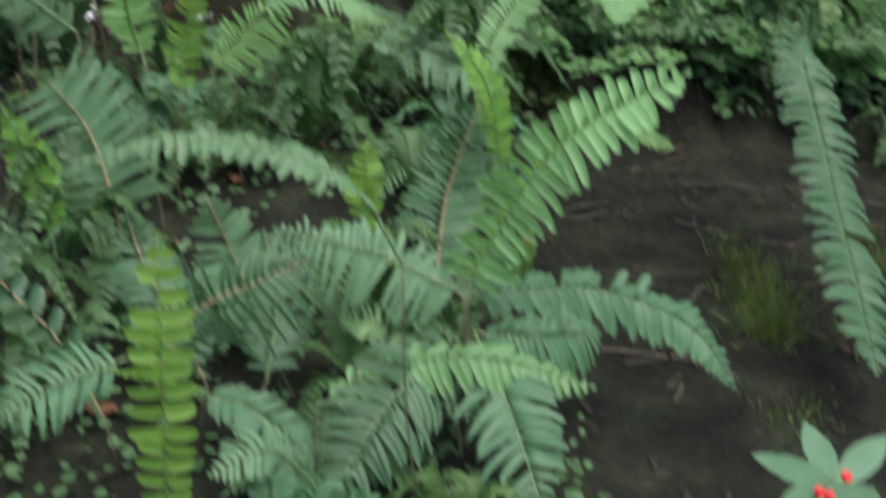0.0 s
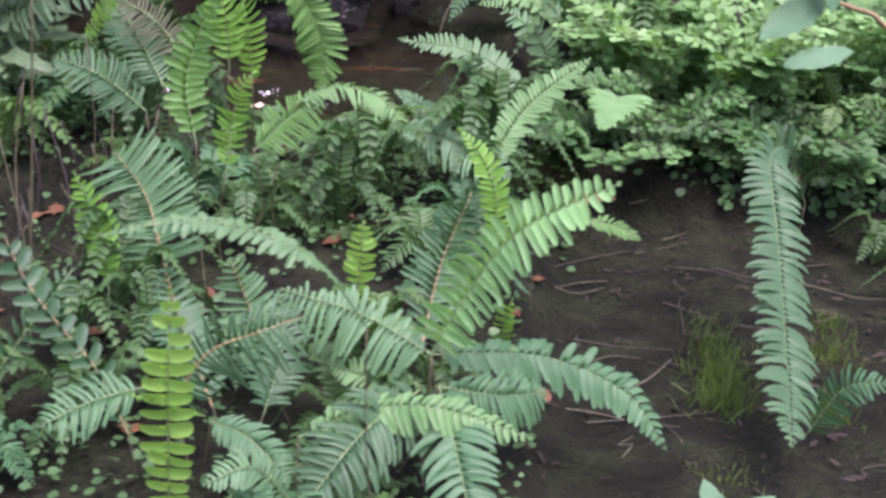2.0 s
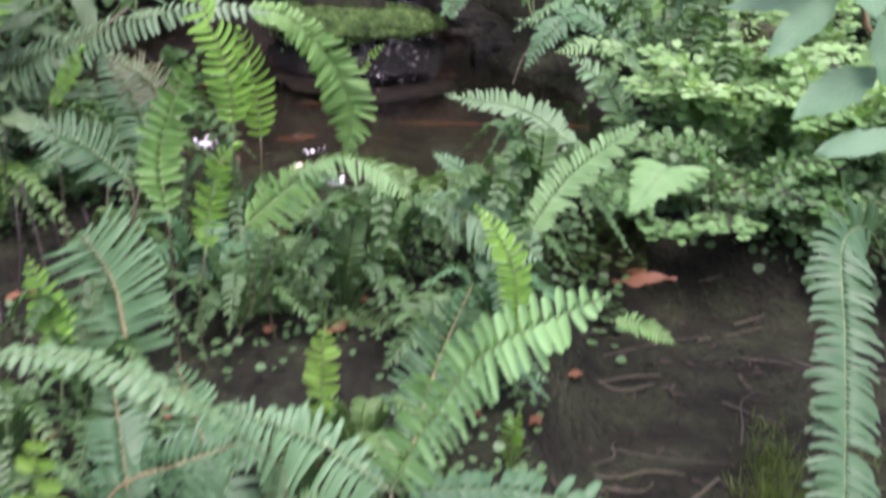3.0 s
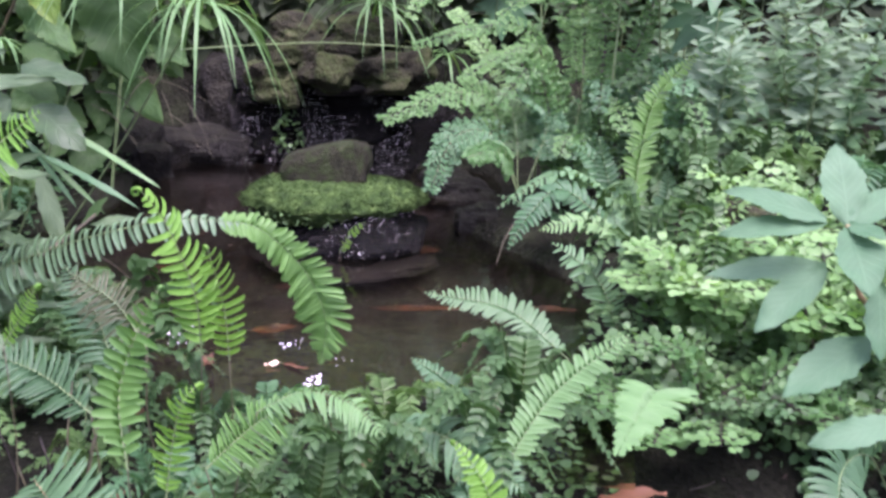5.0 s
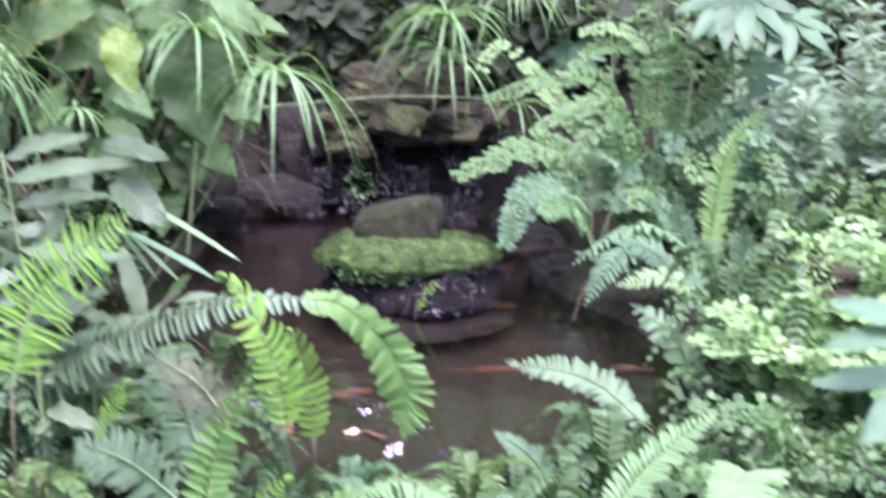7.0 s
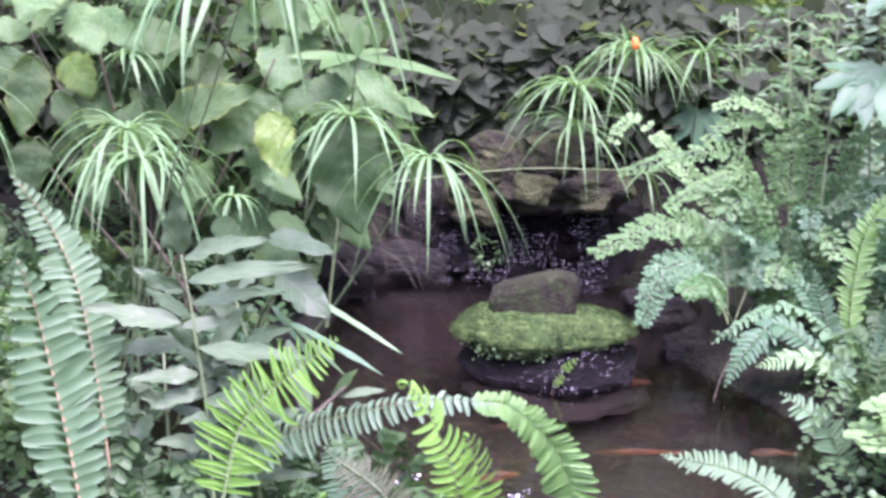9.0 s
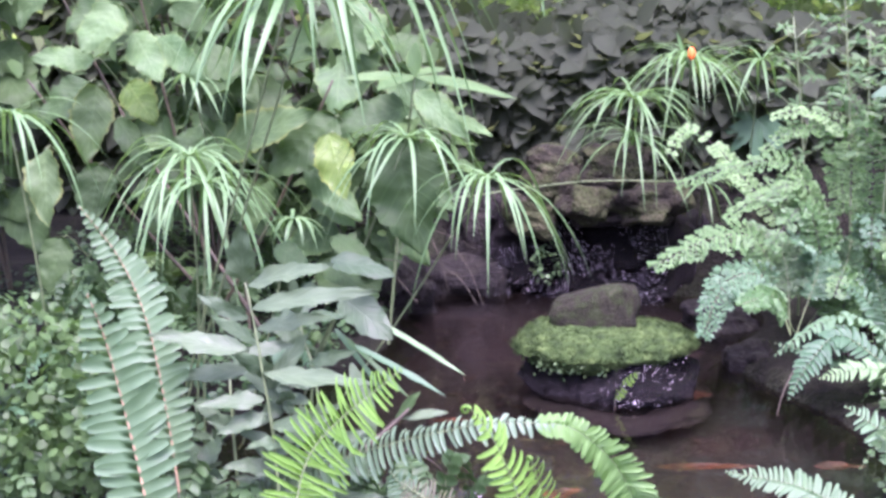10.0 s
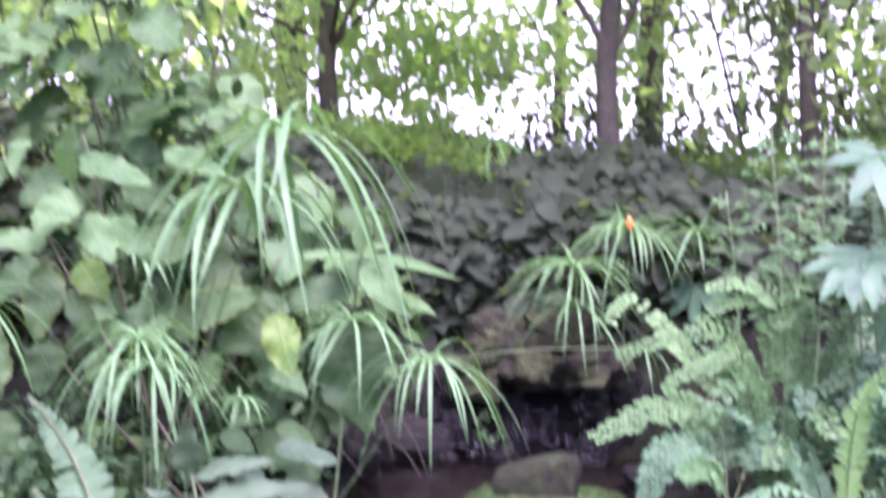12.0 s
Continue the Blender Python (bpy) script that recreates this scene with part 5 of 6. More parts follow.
rnd = np.random.RandomState(8)
for g, (rx, ry, n, tall, pale) in enumerate(((0.95, 3.35, 16, 0.3, 1), (1.25, 3.2, 16, 0.34, 1), (1.6, 3.4, 15, 0.32, 1), (1.1, 3.75, 14, 0.34, 1), (0.95, 3.0, 13, 0.2, 0), (1.35, 2.95, 14, 0.18, 0), (1.75, 3.05, 13, 0.22, 0), (1.9, 3.6, 12, 0.3, 0), (0.82, 2.98, 10, 0.14, 0))):
    gz = float(ground_z(rx, ry))
    bush = thing("maidenhair_fern", "light green maidenhair fern with tiers of small fan leaflets" if pale else "mid green maidenhair fern low over the soil", "fern", (rx, ry, gz), "maidenhair ferns")
    for k in range(n):
        w = 6.28 * k / n + rnd.normal(0, 0.3)
        r = rnd.uniform(0.14, 0.3)
        h = tall * rnd.uniform(0.45, 1.15)
        d = np.array([math.cos(w), math.sin(w), 0])
        root = np.array([rx, ry, gz]) + d * 0.03
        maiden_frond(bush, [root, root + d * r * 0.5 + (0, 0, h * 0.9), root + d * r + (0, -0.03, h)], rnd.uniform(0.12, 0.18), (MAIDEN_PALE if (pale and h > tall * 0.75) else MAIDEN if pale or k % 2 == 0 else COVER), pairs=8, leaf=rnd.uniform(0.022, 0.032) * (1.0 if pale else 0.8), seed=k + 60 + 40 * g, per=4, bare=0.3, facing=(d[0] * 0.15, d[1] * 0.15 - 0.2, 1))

mound = leaf_cloud("low_bush", (1.4, 3.2, -0.05), (0.68, 0.36, 0.2), 3200, 0.03, COVER, 3, floor=0.04, round_leaf=True, width=0.8)
tagged(mound, "low bushy undergrowth of small dark green leaves", "bush", kind="stuff")

shrubs = thing("narrow_leaf_shrub", "upright shrub with whorls of narrow grey green leaves", "shrub", (1.1, 5.3, 0.3), "narrow-leaved shrubs")
rnd = np.random.RandomState(17)
for k in range(64):
    x, y = rnd.uniform(0.6, 2.4), rnd.uniform(4.7, 6.4)
    h = rnd.uniform(0.3, 0.75) + 0.1 * (y - 4.7)
    g = float(ground_z(x, y))
    leafy_stem(shrubs, [(x, y, g), (x + rnd.normal(0, 0.04), y - 0.03, g + h * 0.6), (x + rnd.normal(0, 0.08), y - 0.08, g + h)], (SHRUB, FERN_MINT, SHRUB)[k % 3], nodes=12, per=6, leaf=rnd.uniform(0.07, 0.13), width=0.032, seed=k, spread=0.8)
thin = thing("tall_thin_plant", "thin upright stems with tiers of small pale leaves", "plant", (0.55, 5.3, 0.3))
for k, (a, b, top) in enumerate((((0.524, 5.100, 0.476), (0.438, 5.200, 1.500), 10), ((0.633, 5.000, 0.504), (0.636, 5.100, 1.500), 10), ((0.351, 5.300, 0.514), (0.271, 5.400, 1.240), 6), ((0.560, 5.250, 0.500), (0.560, 5.300, 1.200), 7))):
    a, b = np.array(a), np.array(b)
    rnd = np.random.RandomState(90 + k)
    tube("stem", [(a[0], a[1] + 0.1, float(ground_z(a[0], a[1] + 0.1))), a, (a + b) / 2 + (0.01, 0, 0), b], 0.0055, 0.003, STALK, thin, 10, 5)
    pos, ax, nr = [], [], []
    for j in range(top):
        c = a + (b - a) * (0.25 + 0.75 * j / top)
        for i in range(4):
            w = 1.57 * i + 0.8 * j + rnd.normal(0, 0.2)
            d = np.array([math.cos(w), math.sin(w), rnd.uniform(0.3, 1.0)])
            end = c + d * rnd.uniform(0.05, 0.11)
            tube("twig", [c, (c + end) / 2, end], 0.0022, 0.0012, STALK, thin, 3, 4)
            for q in range(4):
                v = 6.28 * q / 4 + rnd.normal(0, 0.3)
                pos.append(end), ax.append((math.cos(v), 0.4 * math.sin(v) - 0.2, rnd.uniform(-0.7, 0.5))), nr.append(np.array([0, -0.7, 0.7]) + rnd.normal(0, 0.2, 3))
    size = 0.04 * np.random.RandomState(k).uniform(0.7, 1.3, len(pos))
    tagged(scatter("leaves", pos, ax, nr, size, size * 0.4, MAIDEN, thin), kind="stuff")


def hand_leaf(parent, centre, size, mat, facing, lobes=7, seed=1):
    """A hand-shaped leaf: lobes fanned out from the stalk."""
    rnd = np.random.RandomState(seed)
    n = unit(facing)
    a = unit(np.cross(n, (0, 0, 1)))
    b = np.cross(a, n)
    for i in range(lobes):
        w = math.radians(-105 + 210 * i / (lobes - 1) + rnd.normal(0, 4)) - math.pi / 2
        d = a * math.cos(w) + b * math.sin(w)
        L = size * (0.75 + 0.25 * math.cos(math.radians(-105 + 210 * i / (lobes - 1))))
        fan(parent, centre, np.array(centre) + d * L, L * 0.3, mat, facing, "leaf_lobe", 0.1, 0.03, shape="lance", seed=seed * 10 + i, nu=4, nv=7)


aralia = thing("hand_leaf_shrub", "shrub with large hand-shaped grey green leaves", "shrub", (1.2, 5.6, 0.4))
for k, (c, size, facing) in enumerate((
    ((0.804, 4.900, 1.058), 0.22, (0, -0.7, 0.7)), ((0.965, 4.900, 0.995), 0.2, (0.1, -0.7, 0.7)), ((0.948, 5.000, 0.821), 0.2, (0, -0.9, 0.4)),
    ((0.911, 5.100, 0.626), 0.2, (0, -0.7, 0.7)), ((0.869, 5.200, 0.497), 0.2, (-0.2, -0.8, 0.6)), ((1.108, 5.000, 0.600), 0.2, (0, -0.8, 0.6)),
    ((0.747, 4.900, 1.061), 0.24, (0, -0.7, 0.7)), ((0.825, 4.900, 1.436), 0.26, (0, -0.7, 0.7)), ((0.808, 4.900, 1.071), 0.24, (0, -0.7, 0.7)),
    ((0.130, 6.100, 0.734), 0.2, (0, -1, 0.4)), ((0.217, 6.300, 0.867), 0.2, (0, -1, 0.4)), ((-1.203, 6.300, 0.683), 0.2, (0, -1, 0.5)),
)):
    hand_leaf(aralia, c, size, FERN, facing, seed=k + 1)
    c = np.array(c)
    tube("leaf_stalk", [(c[0] + 0.1, c[1] + 0.25, float(ground_z(c[0], c[1] + 0.25))), (c[0] + 0.05, c[1] + 0.2, c[2] * 0.7), c], 0.005, 0.003, STALK, aralia, 8, 5)

near = thing("whorl_leaf_plant", "upright stem with a star of large pale pointed leaves", "plant", (1.75, 1.9, -0.12))
WR = np.array((0.920, 1.500, 0.888))
W2, W3 = np.array((0.903, 1.515, 0.827)), np.array((0.975, 1.5, 0.745))
tube("stem", [(1.75, 1.9, -0.12), (1.4, 1.75, 0.4), (1.12, 1.6, 0.68), W3, W2 + (0.035, 0.0, 0.0), WR], 0.007, 0.004, RACHIS, near, 14, 6)
for k, (a, b, wide) in enumerate((
    ((0.920, 1.500, 0.888), (0.904, 1.560, 0.985), 0.060),
    ((0.892, 1.500, 0.891), (0.763, 1.460, 0.936), 0.041),
    ((0.893, 1.500, 0.888), (0.757, 1.440, 0.886), 0.035),
    ((0.920, 1.500, 0.888), (0.989, 1.550, 0.934), 0.044),
    ((0.918, 1.490, 0.886), (0.938, 1.400, 0.832), 0.061),
    ((0.903, 1.520, 0.825), (0.749, 1.500, 0.815), 0.038),
    ((0.899, 1.500, 0.829), (0.811, 1.440, 0.758), 0.049),
    ((0.969, 1.500, 0.737), (0.854, 1.420, 0.684), 0.061),
    ((0.967, 1.500, 0.814), (0.972, 1.440, 0.732), 0.044),
    ((0.990, 1.350, 0.687), (0.873, 1.300, 0.672), 0.040),
    ((0.920, 1.500, 0.888), (0.956, 1.440, 0.892), 0.029),
    )):
    fan(near, a, b, wide, WHORL, (0, -0.65, 0.75), shape="lance", seed=k + 300, bend=0.08, wavy=0.05, nu=6, nv=16)

low = thing("red_flower_plant", "low plant with pale pointed leaves and red flower buds", "plant", (0.85, 1.05, 0.0))
LW = np.array((0.844, 1.050, -0.042))
tube("stem", [(0.85, 1.06, -0.03), LW + (0, 0, -0.05), LW], 0.005, 0.003, STALK, low, 6, 5)
for k, (tip, wide) in enumerate((((0.810, 1.100, 0.028), 0.042), ((0.715, 1.000, 0.035), 0.036), ((0.931, 1.100, 0.007), 0.042), ((0.737, 0.950, -0.012), 0.042), ((0.868, 0.950, -0.011), 0.05))):
    fan(low, LW, tip, wide, WHORL, (0, -0.7, 0.7), shape="lance", seed=k + 340, bend=0.04)
v, f = rock_data((0.007, 0.006, 0.009), 3, 0.2, 2, 0.0)
for q in ((0.830, 1.020, -0.040), (0.847, 1.020, -0.010), (0.806, 1.000, -0.021)):
    mesh_part("flower_bud", v + np.array(q), f, RED, low)


# ---- filling growth on the banks ----
def fern_clump(seed, mat, count, reach, width, lift_z):
    rnd = np.random.RandomState(seed)
    ob = thing("small_fern", "low clump of green sword fern fronds", "fern", (0, 0, 0), "low ferns on the bank")
    for i in range(count):
        w = 2 * math.pi * i / count + rnd.normal(0, 0.3)
        d = np.array([math.cos(w), math.sin(w), 0])
        r = reach * rnd.uniform(0.6, 1.1)
        h = lift_z * rnd.uniform(0.6, 1.2)
        frond(ob, [(0, 0, 0), d * r * 0.45 + np.array([0, 0, h]), d * r + np.array([0, 0, h * rnd.uniform(0.1, 0.8)])], width * rnd.uniform(0.8, 1.2), mat, facing=(d[0] * 0.2, d[1] * 0.2, 1), pairs=22, seed=seed * 50 + i, rooted=False)
    return ob


KINDS = [fern_clump(1, FERN_MOSSY, 9, 0.28, 0.085, 0.16), fern_clump(2, FERN_OLIVE, 10, 0.26, 0.09, 0.12), fern_clump(3, FERN, 8, 0.3, 0.1, 0.2), fern_clump(4, FERN_OLIVE, 9, 0.24, 0.07, 0.2), fern_clump(5, FERN_OLIVE, 8, 0.3, 0.08, 0.3), fern_clump(6, FERN_OLIVE, 9, 0.32, 0.09, 0.32)]
rnd = np.random.RandomState(77)
spots = []
for x0, x1, y0, y1, n, gap in ((-1.2, -0.12, 2.15, 3.05, 20, 0.17), (-1.5, 0.45, 1.25, 2.4, 44, 0.16), (-2.3, -1.35, 2.4, 5.2, 26, 0.2), (0.7, 2.2, 3.3, 5.0, 26, 0.22), (-2.6, -1.0, 1.5, 2.6, 14, 0.2), (1.5, 2.2, 1.6, 3.2, 12, 0.2), (-0.9, 0.5, 2.45, 2.85, 12, 0.14), (-0.9, -0.35, 0.9, 1.6, 8, 0.16), (0.1, 0.45, 0.75, 1.15, 4, 0.14)):
    for _ in range(n * 6):
        if n <= 0:
            break
        x, y = rnd.uniform(x0, x1), rnd.uniform(y0, y1)
        if pond_in(x, y) < 0.1 and not (-0.75 < x < -0.33 and 1.6 < y < 2.25) and not (-0.3 < x < 0.05 and y < 1.3) and not (-0.2 < x < 0.2 and 1.7 < y < 2.0) and all((x - a) ** 2 + (y - b) ** 2 > gap * gap for a, b in spots):
            spots.append((x, y))
            n -= 1
for k, (x, y) in enumerate(spots):
    s = rnd.uniform(0.65, 1.05) * (0.75 if y < 2.15 else 0.75 if x > -0.4 and x < 0.6 and y < 3 else 1.0)
    m = pose(x, y, float(ground_z(x, y)), rnd.normal(0, 5), rnd.normal(0, 5), rnd.uniform(0, 360)) @ Matrix.Diagonal((s, s, s, 1))
    if k < len(KINDS):
        KINDS[k].matrix_basis = m
    else:
        ob = copy_thing(KINDS[k % len(KINDS)], pose(0, 0, 0))
        ob.matrix_basis = m

SOIL_BED = lambda x, y: ~((x > 0.5) & (x < 1.5) & (y > 1.0) & (y < 2.85))
cover_patch(-1.6, 0.55, 0.9, 2.95, 6000, 0.018, COVER, 1, "carpet of small round green leaves on the near bank", 0.07)
cover_patch(-0.9, 0.7, 2.3, 3.3, 2600, 0.024, COVER, 2, "clover-like leaves at the edge of the pond", 0.1)
cover_patch(0.6, 2.4, 2.98, 5.2, 9000, 0.026, COVER, 3, "small leaved plants covering the bank", 0.12, SOIL_BED)
cover_patch(-2.6, -1.25, 1.4, 5.4, 9000, 0.028, COVER, 4, "small leaved plants under the shrubs", 0.12)
cover_patch(-3.5, 3.0, 5.9, 8.0, 9000, 0.04, HEDGE, 5, "dark ground ivy behind the rocks", 0.1)


def grass_tuft(at, count, height, seed, label):
    rnd = np.random.RandomState(seed)
    p = np.array(at) + rnd.normal(0, 0.035, (count, 3)) * (1, 1, 0)
    p[:, 2] = ground_z(p[:, 0], p[:, 1]) - 0.003
    ob = scatter("moss_tuft", p, rnd.normal(0, 0.45, (count, 3)) + (0, 0, 1), rnd.normal(size=(count, 3)), height * rnd.uniform(0.3, 1.1, count), 0.003, TUFT)
    return tagged(ob, label, "grass", kind="stuff")


for k, (x, y, n, h) in enumerate(((0.975, 1.75, 260, 0.07), (0.99, 1.88, 240, 0.075), (1.0, 2.02, 160, 0.06), (1.01, 2.15, 60, 0.04), (1.26, 2.05, 160, 0.05), (1.3, 2.2, 120, 0.05), (0.93, 1.45, 90, 0.03), (1.2, 1.75, 120, 0.05))):
    grass_tuft((x, y, -0.165), n, h, k + 1, "tuft of fine yellow green grass on dark soil")
for a, m_, b in (((0.737, 1.715, -0.150), (0.822, 1.799, -0.140), (0.884, 1.900, -0.136)), ((0.535, 2.170, -0.150), (0.690, 2.321, -0.150), (0.784, 2.363, -0.150)), ((0.586, 2.386, -0.150), (0.687, 2.266, -0.150), (0.772, 2.315, -0.150))):
    tagged(tube("root", [a, m_, b], 0.003, 0.0015, TWIG), "thin pale root on bare dark soil", "root", "roots on the soil")


def dead_leaf(at, length, wide, mat, turn, label, name="fallen_leaf"):
    at = np.array(at)
    d = np.array([math.cos(turn), math.sin(turn), 0.05])
    return tagged(fan(None, at - d * length / 2, at + d * length / 2, wide, mat, (0, 0, 1), name, -0.06, 0.08, seed=int(at[0] * 100) % 97 + 1), label, "fallen leaf", "fallen leaves")


dead_leaf((0.734, 2.604, -0.030), 0.16, 0.06, LITTER, 0.2, "dry brown leaf on the soil")
dead_leaf((-0.208, 3.132, 0.006), 0.045, 0.035, CREAM, 0.5, "cream coloured fallen petal floating on the water")
dead_leaf((-0.364, 3.030, 0.030), 0.06, 0.05, LITTER, 1.2, "orange brown fallen leaf at the water's edge")
dead_leaf((-0.145, 3.131, 0.004), 0.1, 0.02, LITTER, -0.6, "narrow brown leaf floating on the water")
# Leaf shapes stand in for koi-like orange patches in the pond.
for at, length, wide, turn in (((0.015, 4.437, -0.05), 0.13, 0.09, 0.3), ((-0.336, 3.876, -0.04), 0.11, 0.05, 0.1), ((0.1, 3.775, -0.045), 0.32, 0.05, 0.14), ((0.5, 3.885, -0.05), 0.16, 0.06, 0.1), ((-0.295, 3.509, -0.08), 0.14, 0.06, 0.5), ((-0.391, 3.115, 0.004), 0.075, 0.06, 1.1), ((-0.75, 4.0, -0.06), 0.16, 0.04, 0.1)):
    dead_leaf(at, length, wide, RUST, turn, "rust orange leaf shape for a koi-like patch in the brown pond")
rnd = np.random.RandomState(5)
for k in range(60):
    x, y = rnd.uniform(-1.2, 0.6), rnd.uniform(1.3, 2.9)
    if pond_in(x, y) < 0.1:
        dead_leaf((x, y, float(ground_z(x, y)) + 0.012), rnd.uniform(0.04, 0.08), rnd.uniform(0.02, 0.04), LITTER, rnd.uniform(0, 6), "dry brown leaf on the soil")

side_bush = leaf_cloud("low_bush", (-1.375, 2.500, 0.5), (0.27, 0.2, 0.22), 1500, 0.028, FERN_MOSSY, 9, floor=0.03, round_leaf=True, width=0.85)
tagged(side_bush, "low bush of small soft green leaves on the bank", "bush", kind="stuff")

# small leafy plants on the wet rock
tufts = leaf_cloud("rock_plant", (-0.725, 5.550, 0.148), (0.06, 0.03, 0.09), 75, 0.022, COVER, 5, round_leaf=True, width=0.9)
tagged(tufts, "small leafy plant clinging to the wet rock", "plant", kind="stuff")
sprig = thing("small_fern", "tiny fern sprig growing from the wet boulder", "fern", (-0.2, 4.22, 0.06), "low ferns on the bank")
frond(sprig, [(-0.235, 4.200, 0.021), (-0.207, 4.190, 0.075), (-0.154, 4.180, 0.136)], 0.05, FERN_BRIGHT, pairs=8)

# decayed litter and twigs on the bare soil bed
rnd = np.random.RandomState(44)
n = 420
x, y = rnd.uniform(0.55, 1.9, n), rnd.uniform(1.0, 3.0, n)
p = np.stack([x, y, ground_z(x, y) + 0.008], -1)
litter = scatter("soil_litter", p, rnd.normal(size=(n, 3)) * (1, 1, 0.12), np.array([0, 0, 1.0]) + rnd.normal(0, 0.3, (n, 3)), rnd.uniform(0.012, 0.045, n), rnd.uniform(0.005, 0.014, n), SOIL_LITTER)
tagged(litter, "decayed dark leaf litter on wet soil", "leaf litter", kind="stuff")
for k in range(34):
    x, y, w = rnd.uniform(0.6, 1.5), rnd.uniform(1.4, 2.9), rnd.normal(0.4, 0.7)
    d = np.array([math.cos(w), math.sin(w), 0]) * rnd.uniform(0.04, 0.16)
    c = np.array([x, y, float(ground_z(x, y)) + 0.006])
    tagged(tube("twig", [c - d, c - d * 0.3 + rnd.normal(0, 0.016, 3) * (1, 1, 0.2), c + d * 0.4 + rnd.normal(0, 0.016, 3) * (1, 1, 0.2), c + d], 0.0024, 0.001, ROOT if k % 3 else STIPE, None, 8, 4), "thin root or twig lying on wet soil", "twig", "twigs on the soil")
n = 140
x, y = rnd.uniform(-1.1, 0.5, n), rnd.uniform(3.0, 5.4, n)
keep = pond_in(x, y) > 0.9
p = np.stack([x, y, ground_z(x, y) + 0.012], -1)[keep]
n = len(p)
bed = scatter("sunken_leaves", p, rnd.normal(size=(n, 3)) * (1, 1, 0.1), np.array([0, 0, 1.0]) + rnd.normal(0, 0.2, (n, 3)), rnd.uniform(0.04, 0.09, n), rnd.uniform(0.02, 0.04, n), SOIL_LITTER)
tagged(bed, "brown fallen leaves sunk on the pond bed", "leaf litter", kind="stuff")


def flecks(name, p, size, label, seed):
    """Flattened white beads in one mesh, standing in for glints on rock and water."""
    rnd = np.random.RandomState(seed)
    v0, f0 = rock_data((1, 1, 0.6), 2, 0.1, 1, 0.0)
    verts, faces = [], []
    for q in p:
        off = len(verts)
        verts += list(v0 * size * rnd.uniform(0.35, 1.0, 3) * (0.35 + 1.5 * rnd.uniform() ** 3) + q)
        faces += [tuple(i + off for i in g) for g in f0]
    return tagged(mesh_part(name, verts, faces, SKY_GLINT if name == "foam_bubbles" else GLINT), label, "water drops", kind="stuff")


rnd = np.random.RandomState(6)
# Glints on the rock face and boulder are modelled as white beads.
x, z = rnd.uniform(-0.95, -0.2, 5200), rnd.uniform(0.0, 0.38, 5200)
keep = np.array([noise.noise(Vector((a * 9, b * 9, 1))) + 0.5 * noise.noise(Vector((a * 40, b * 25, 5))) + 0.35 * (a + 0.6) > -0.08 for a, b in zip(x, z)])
flecks("water_trickle", np.stack([x, 5.528 + 0.3 * z + rnd.normal(0, 0.012, len(x)), z], -1)[keep], 0.0017, "white beads standing in for glints of water trickling down black rock", 1)
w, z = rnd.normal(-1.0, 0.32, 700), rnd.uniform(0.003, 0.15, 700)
flecks("water_trickle", np.stack([-0.295 + (0.285 + 0.12 * z) * np.cos(w), 4.45 + (0.304 - 0.3 * z) * np.sin(w), z], -1)[np.array([noise.noise(Vector((a * 14, b * 30, 2))) > -0.1 for a, b in zip(w, z)])], 0.0017, "white beads standing in for glints of water running off the boulder", 2)
# White beads added on the water where ripples would reflect the sky.
for k, (c, n, r) in enumerate((((-0.514, 3.299, 0.000), 24, 0.022), ((-0.081, 3.054, 0.000), 14, 0.02), ((-0.191, 3.322, 0.000), 5, 0.015), ((-0.146, 2.534, 0.000), 12, 0.03), ((0.665, 2.999, -0.080), 4, 0.008), ((-0.059, 3.228, 0.000), 4, 0.02))):
    q = np.array(c) + rnd.normal(0, r * 0.8, (2 * n, 3)) * (1, 1.8, 0)
    flecks("foam_bubbles", q + (0, 0, 0.002), 0.0075, "cluster of white beads standing in for sky glints on the pond", 10 + k)


# ---- the background: a dark hedge, and trees with backlight put into their colour ----
for k in range(8):
    x = -4.2 + 0.95 * k
    ob = leaf_cloud("hedge_bush", (x, 7.2 + 0.25 * math.sin(k * 2.1), 0.72 + 0.09 * math.sin(k * 3.7)), (0.72, 0.5, 0.42 + 0.1 * math.cos(k * 2.9)), 9000, 0.13, HEDGE, 20 + k, floor=0.1, shell=0.3, width=0.7, simple=True, calm=True)
    tagged(ob, "dense dark green hedge bush in shade", "hedge", "hedge bushes", kind="stuff")
for k, (x, y, z, rx, rz) in enumerate(((-1.3, 6.35, 0.65, 0.5, 0.4), (-0.6, 6.5, 0.75, 0.5, 0.35), (0.1, 6.5, 0.75, 0.5, 0.35), (-2.2, 6.0, 0.7, 0.6, 0.6), (-3.2, 5.9, 0.9, 0.7, 0.7), (0.9, 6.6, 0.8, 0.5, 0.4), (1.8, 6.5, 0.9, 0.6, 0.5), (2.6, 5.9, 0.8, 0.6, 0.6))):
    ob = leaf_cloud("ivy_bush", (x, y, z), (rx, 0.35, rz), 6000, 0.15, HEDGE, 50 + k, floor=0.08, shell=0.4, width=0.7, calm=True)
    tagged(ob, "shaded bush with dark broad leaves behind the rocks", "bush", "dark bushes behind the pond", kind="stuff")


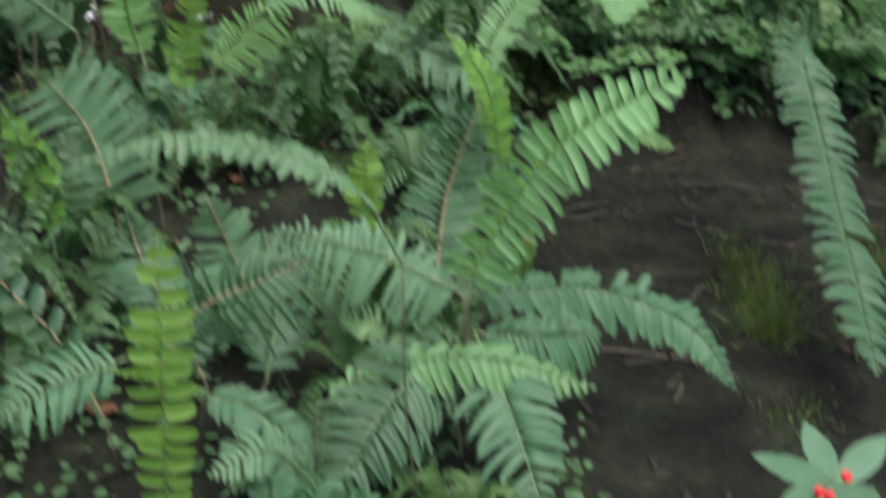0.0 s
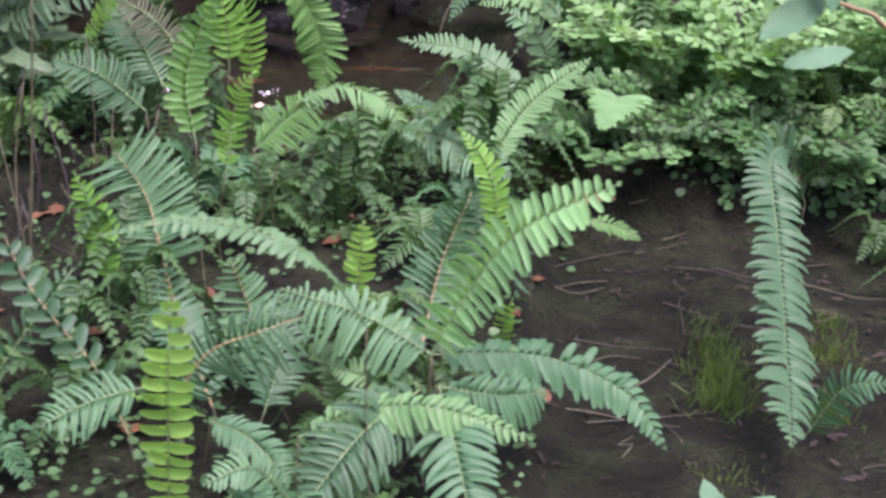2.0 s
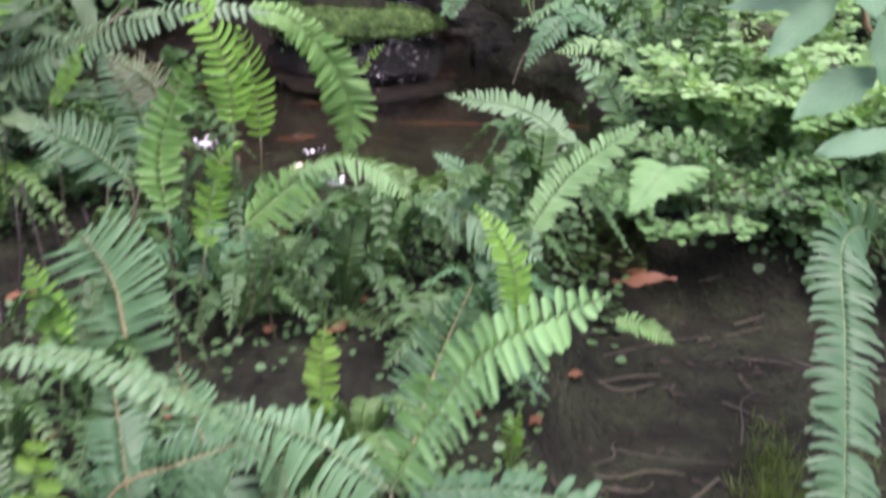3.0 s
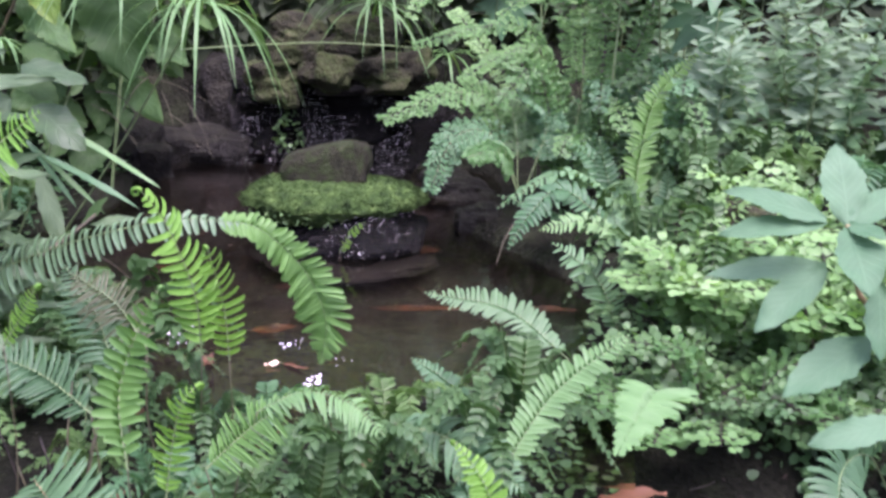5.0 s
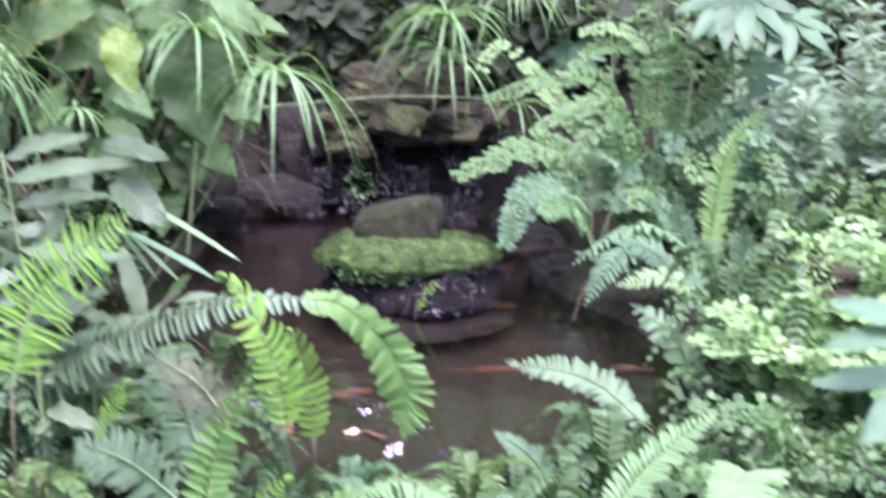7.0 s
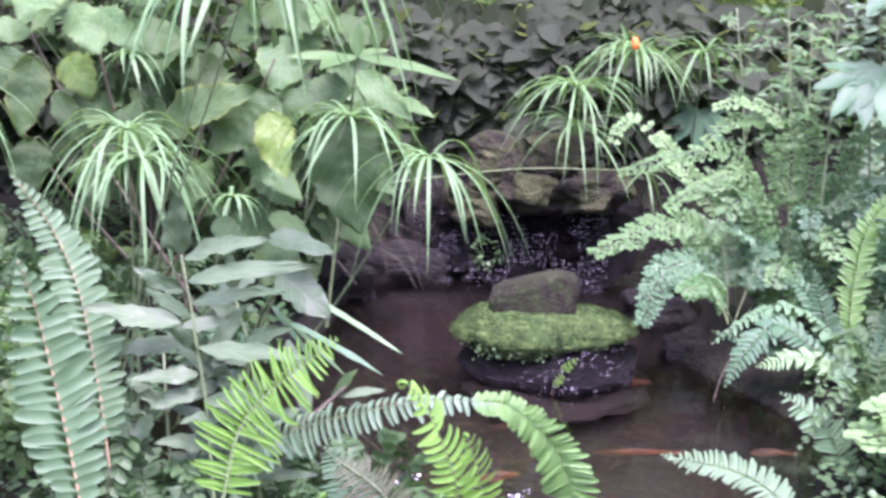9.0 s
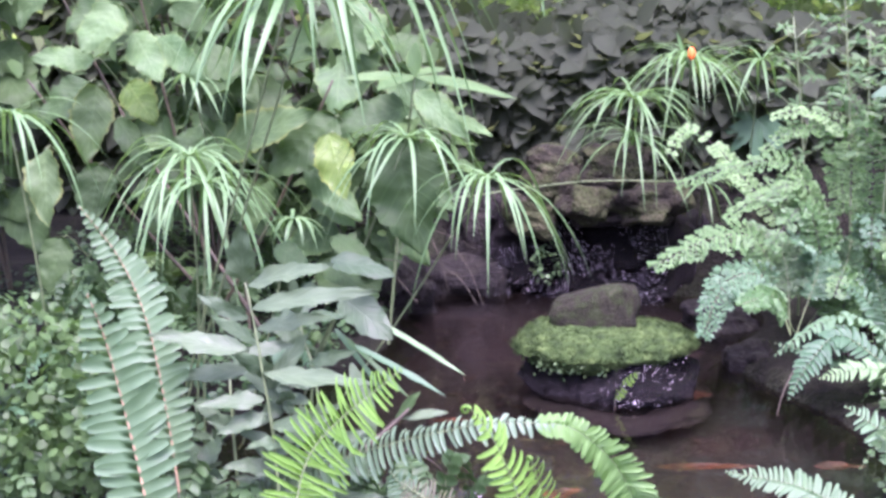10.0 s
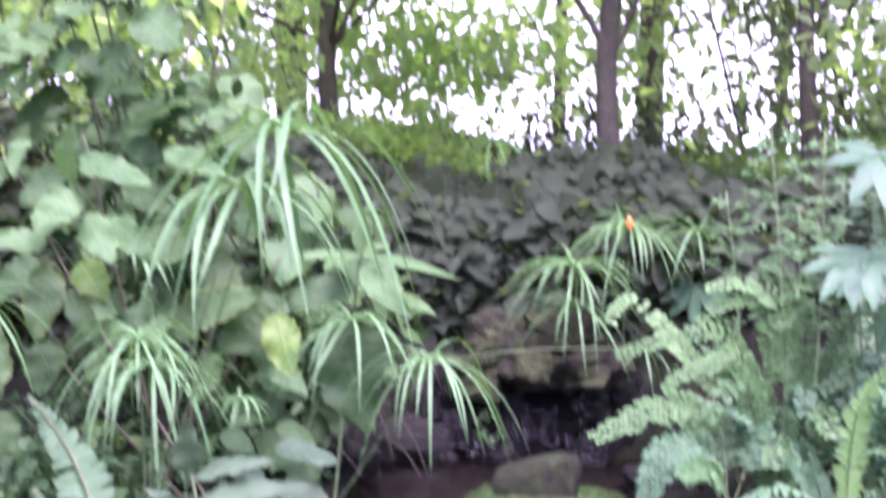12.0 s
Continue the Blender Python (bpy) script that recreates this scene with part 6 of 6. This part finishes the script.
def tree(x, y, height, trunk_r, crown_z, spread, clumps, seed, leaves=700, leaf=0.14, mat=None):
    rnd = np.random.RandomState(seed)
    g = float(ground_z(x, y))
    ob = thing("tree", "tree with a slender trunk and light green crown painted as if backlit", "tree", (x, y, g), "trees behind the hedge")
    top = np.array([x + rnd.normal(0, 0.2), y + rnd.normal(0, 0.2), height])
    tube("trunk", [(x, y, g - 0.05), (x + rnd.normal(0, 0.04), y, height * 0.5), top], trunk_r, trunk_r * 0.35, BARK, ob, 14, 9)
    pos, ax, nr = [], [], []
    for c in range(clumps):
        w, r = rnd.uniform(0, 6.28), spread * math.sqrt(rnd.uniform(0.02, 1))
        cz = rnd.uniform(crown_z, height + 0.4)
        centre = np.array([x + r * math.cos(w), y + r * math.sin(w), cz])
        if c < 5:
            a = np.array([x, y, rnd.uniform(crown_z * 0.7, cz)])
            tube("limb", [a, (a + centre) / 2 + (0, 0, 0.1), centre], trunk_r * 0.3, 0.008, BARK, ob, 6, 5)
        big = rnd.uniform(0.35, 1.0)
        n = int((1.3 * leaves / clumps + 15) * (0.25 + 1.5 * big * big))
        p = centre + rnd.normal(0, big, (n, 3)) * np.array([0.38, 0.38, 0.2])
        pos.append(p), ax.append(rnd.normal(0, 0.7, (n, 3)) + (0, 0, -0.3)), nr.append(rnd.normal(0, 0.5, (n, 3)) + (0, -0.3, 0.8))
    pos, ax, nr = (np.concatenate(a) for a in (pos, ax, nr))
    size = leaf * rnd.uniform(0.6, 1.3, len(pos))
    crown_ob = scatter("crown", pos, ax, nr, size, size * 0.55, mat or TREE, ob, simple=True)
    tagged(crown_ob, kind="stuff")
    return ob


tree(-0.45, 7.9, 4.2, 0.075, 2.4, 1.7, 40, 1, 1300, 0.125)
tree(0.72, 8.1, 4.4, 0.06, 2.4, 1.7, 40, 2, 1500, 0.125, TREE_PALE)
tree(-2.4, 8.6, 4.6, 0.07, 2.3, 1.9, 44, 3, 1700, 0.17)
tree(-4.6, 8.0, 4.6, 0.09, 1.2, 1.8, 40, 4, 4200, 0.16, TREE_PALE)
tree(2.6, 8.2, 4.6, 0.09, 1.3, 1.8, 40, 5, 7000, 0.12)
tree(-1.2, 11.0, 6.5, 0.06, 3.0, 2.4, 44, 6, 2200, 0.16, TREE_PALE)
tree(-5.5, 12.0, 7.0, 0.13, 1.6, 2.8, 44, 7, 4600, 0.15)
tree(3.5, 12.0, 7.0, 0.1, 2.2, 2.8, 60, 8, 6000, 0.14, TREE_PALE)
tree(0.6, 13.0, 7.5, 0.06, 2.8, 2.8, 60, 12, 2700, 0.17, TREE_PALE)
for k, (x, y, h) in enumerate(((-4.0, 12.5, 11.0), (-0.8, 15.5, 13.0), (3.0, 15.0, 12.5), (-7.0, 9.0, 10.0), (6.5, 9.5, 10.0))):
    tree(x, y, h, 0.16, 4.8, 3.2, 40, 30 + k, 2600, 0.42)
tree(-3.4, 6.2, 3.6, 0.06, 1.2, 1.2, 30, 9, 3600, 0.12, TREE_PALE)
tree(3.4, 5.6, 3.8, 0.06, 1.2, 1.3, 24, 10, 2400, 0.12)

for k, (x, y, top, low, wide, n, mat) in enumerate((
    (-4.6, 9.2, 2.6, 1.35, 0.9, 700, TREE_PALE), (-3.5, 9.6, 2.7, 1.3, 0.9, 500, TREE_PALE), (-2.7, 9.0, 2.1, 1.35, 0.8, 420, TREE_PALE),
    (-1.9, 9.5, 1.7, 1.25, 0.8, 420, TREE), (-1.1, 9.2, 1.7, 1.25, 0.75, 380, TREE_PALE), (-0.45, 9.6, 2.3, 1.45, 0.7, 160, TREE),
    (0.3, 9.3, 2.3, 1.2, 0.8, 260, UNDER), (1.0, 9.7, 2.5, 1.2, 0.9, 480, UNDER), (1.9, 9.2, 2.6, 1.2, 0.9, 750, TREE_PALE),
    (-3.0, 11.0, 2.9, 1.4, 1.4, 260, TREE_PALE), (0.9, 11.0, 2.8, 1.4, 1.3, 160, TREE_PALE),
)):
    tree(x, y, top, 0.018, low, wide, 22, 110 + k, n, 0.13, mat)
for k in range(9):
    x = -5.4 + 1.15 * k
    ob = leaf_cloud("back_bush", (x, 8.9 + 0.4 * math.sin(k * 1.7), 0.85), (0.95, 0.5, 0.55 + 0.16 * math.sin(k * 2.3)), 2600, 0.1, (TREE, HEDGE, TREE)[k % 3], 70 + k, floor=0.1, shell=0.3, width=0.5, simple=True)
    tagged(ob, "loose light green bush behind the hedge", "bush", "bushes behind the hedge", kind="stuff")
# Added glowing sheet, since the sky texture dims below the horizon.
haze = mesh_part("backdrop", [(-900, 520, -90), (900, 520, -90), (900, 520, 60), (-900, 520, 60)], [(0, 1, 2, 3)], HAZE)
tagged(haze, "glowing sheet added as pale overcast haze far beyond the garden", "backdrop", kind="structure")
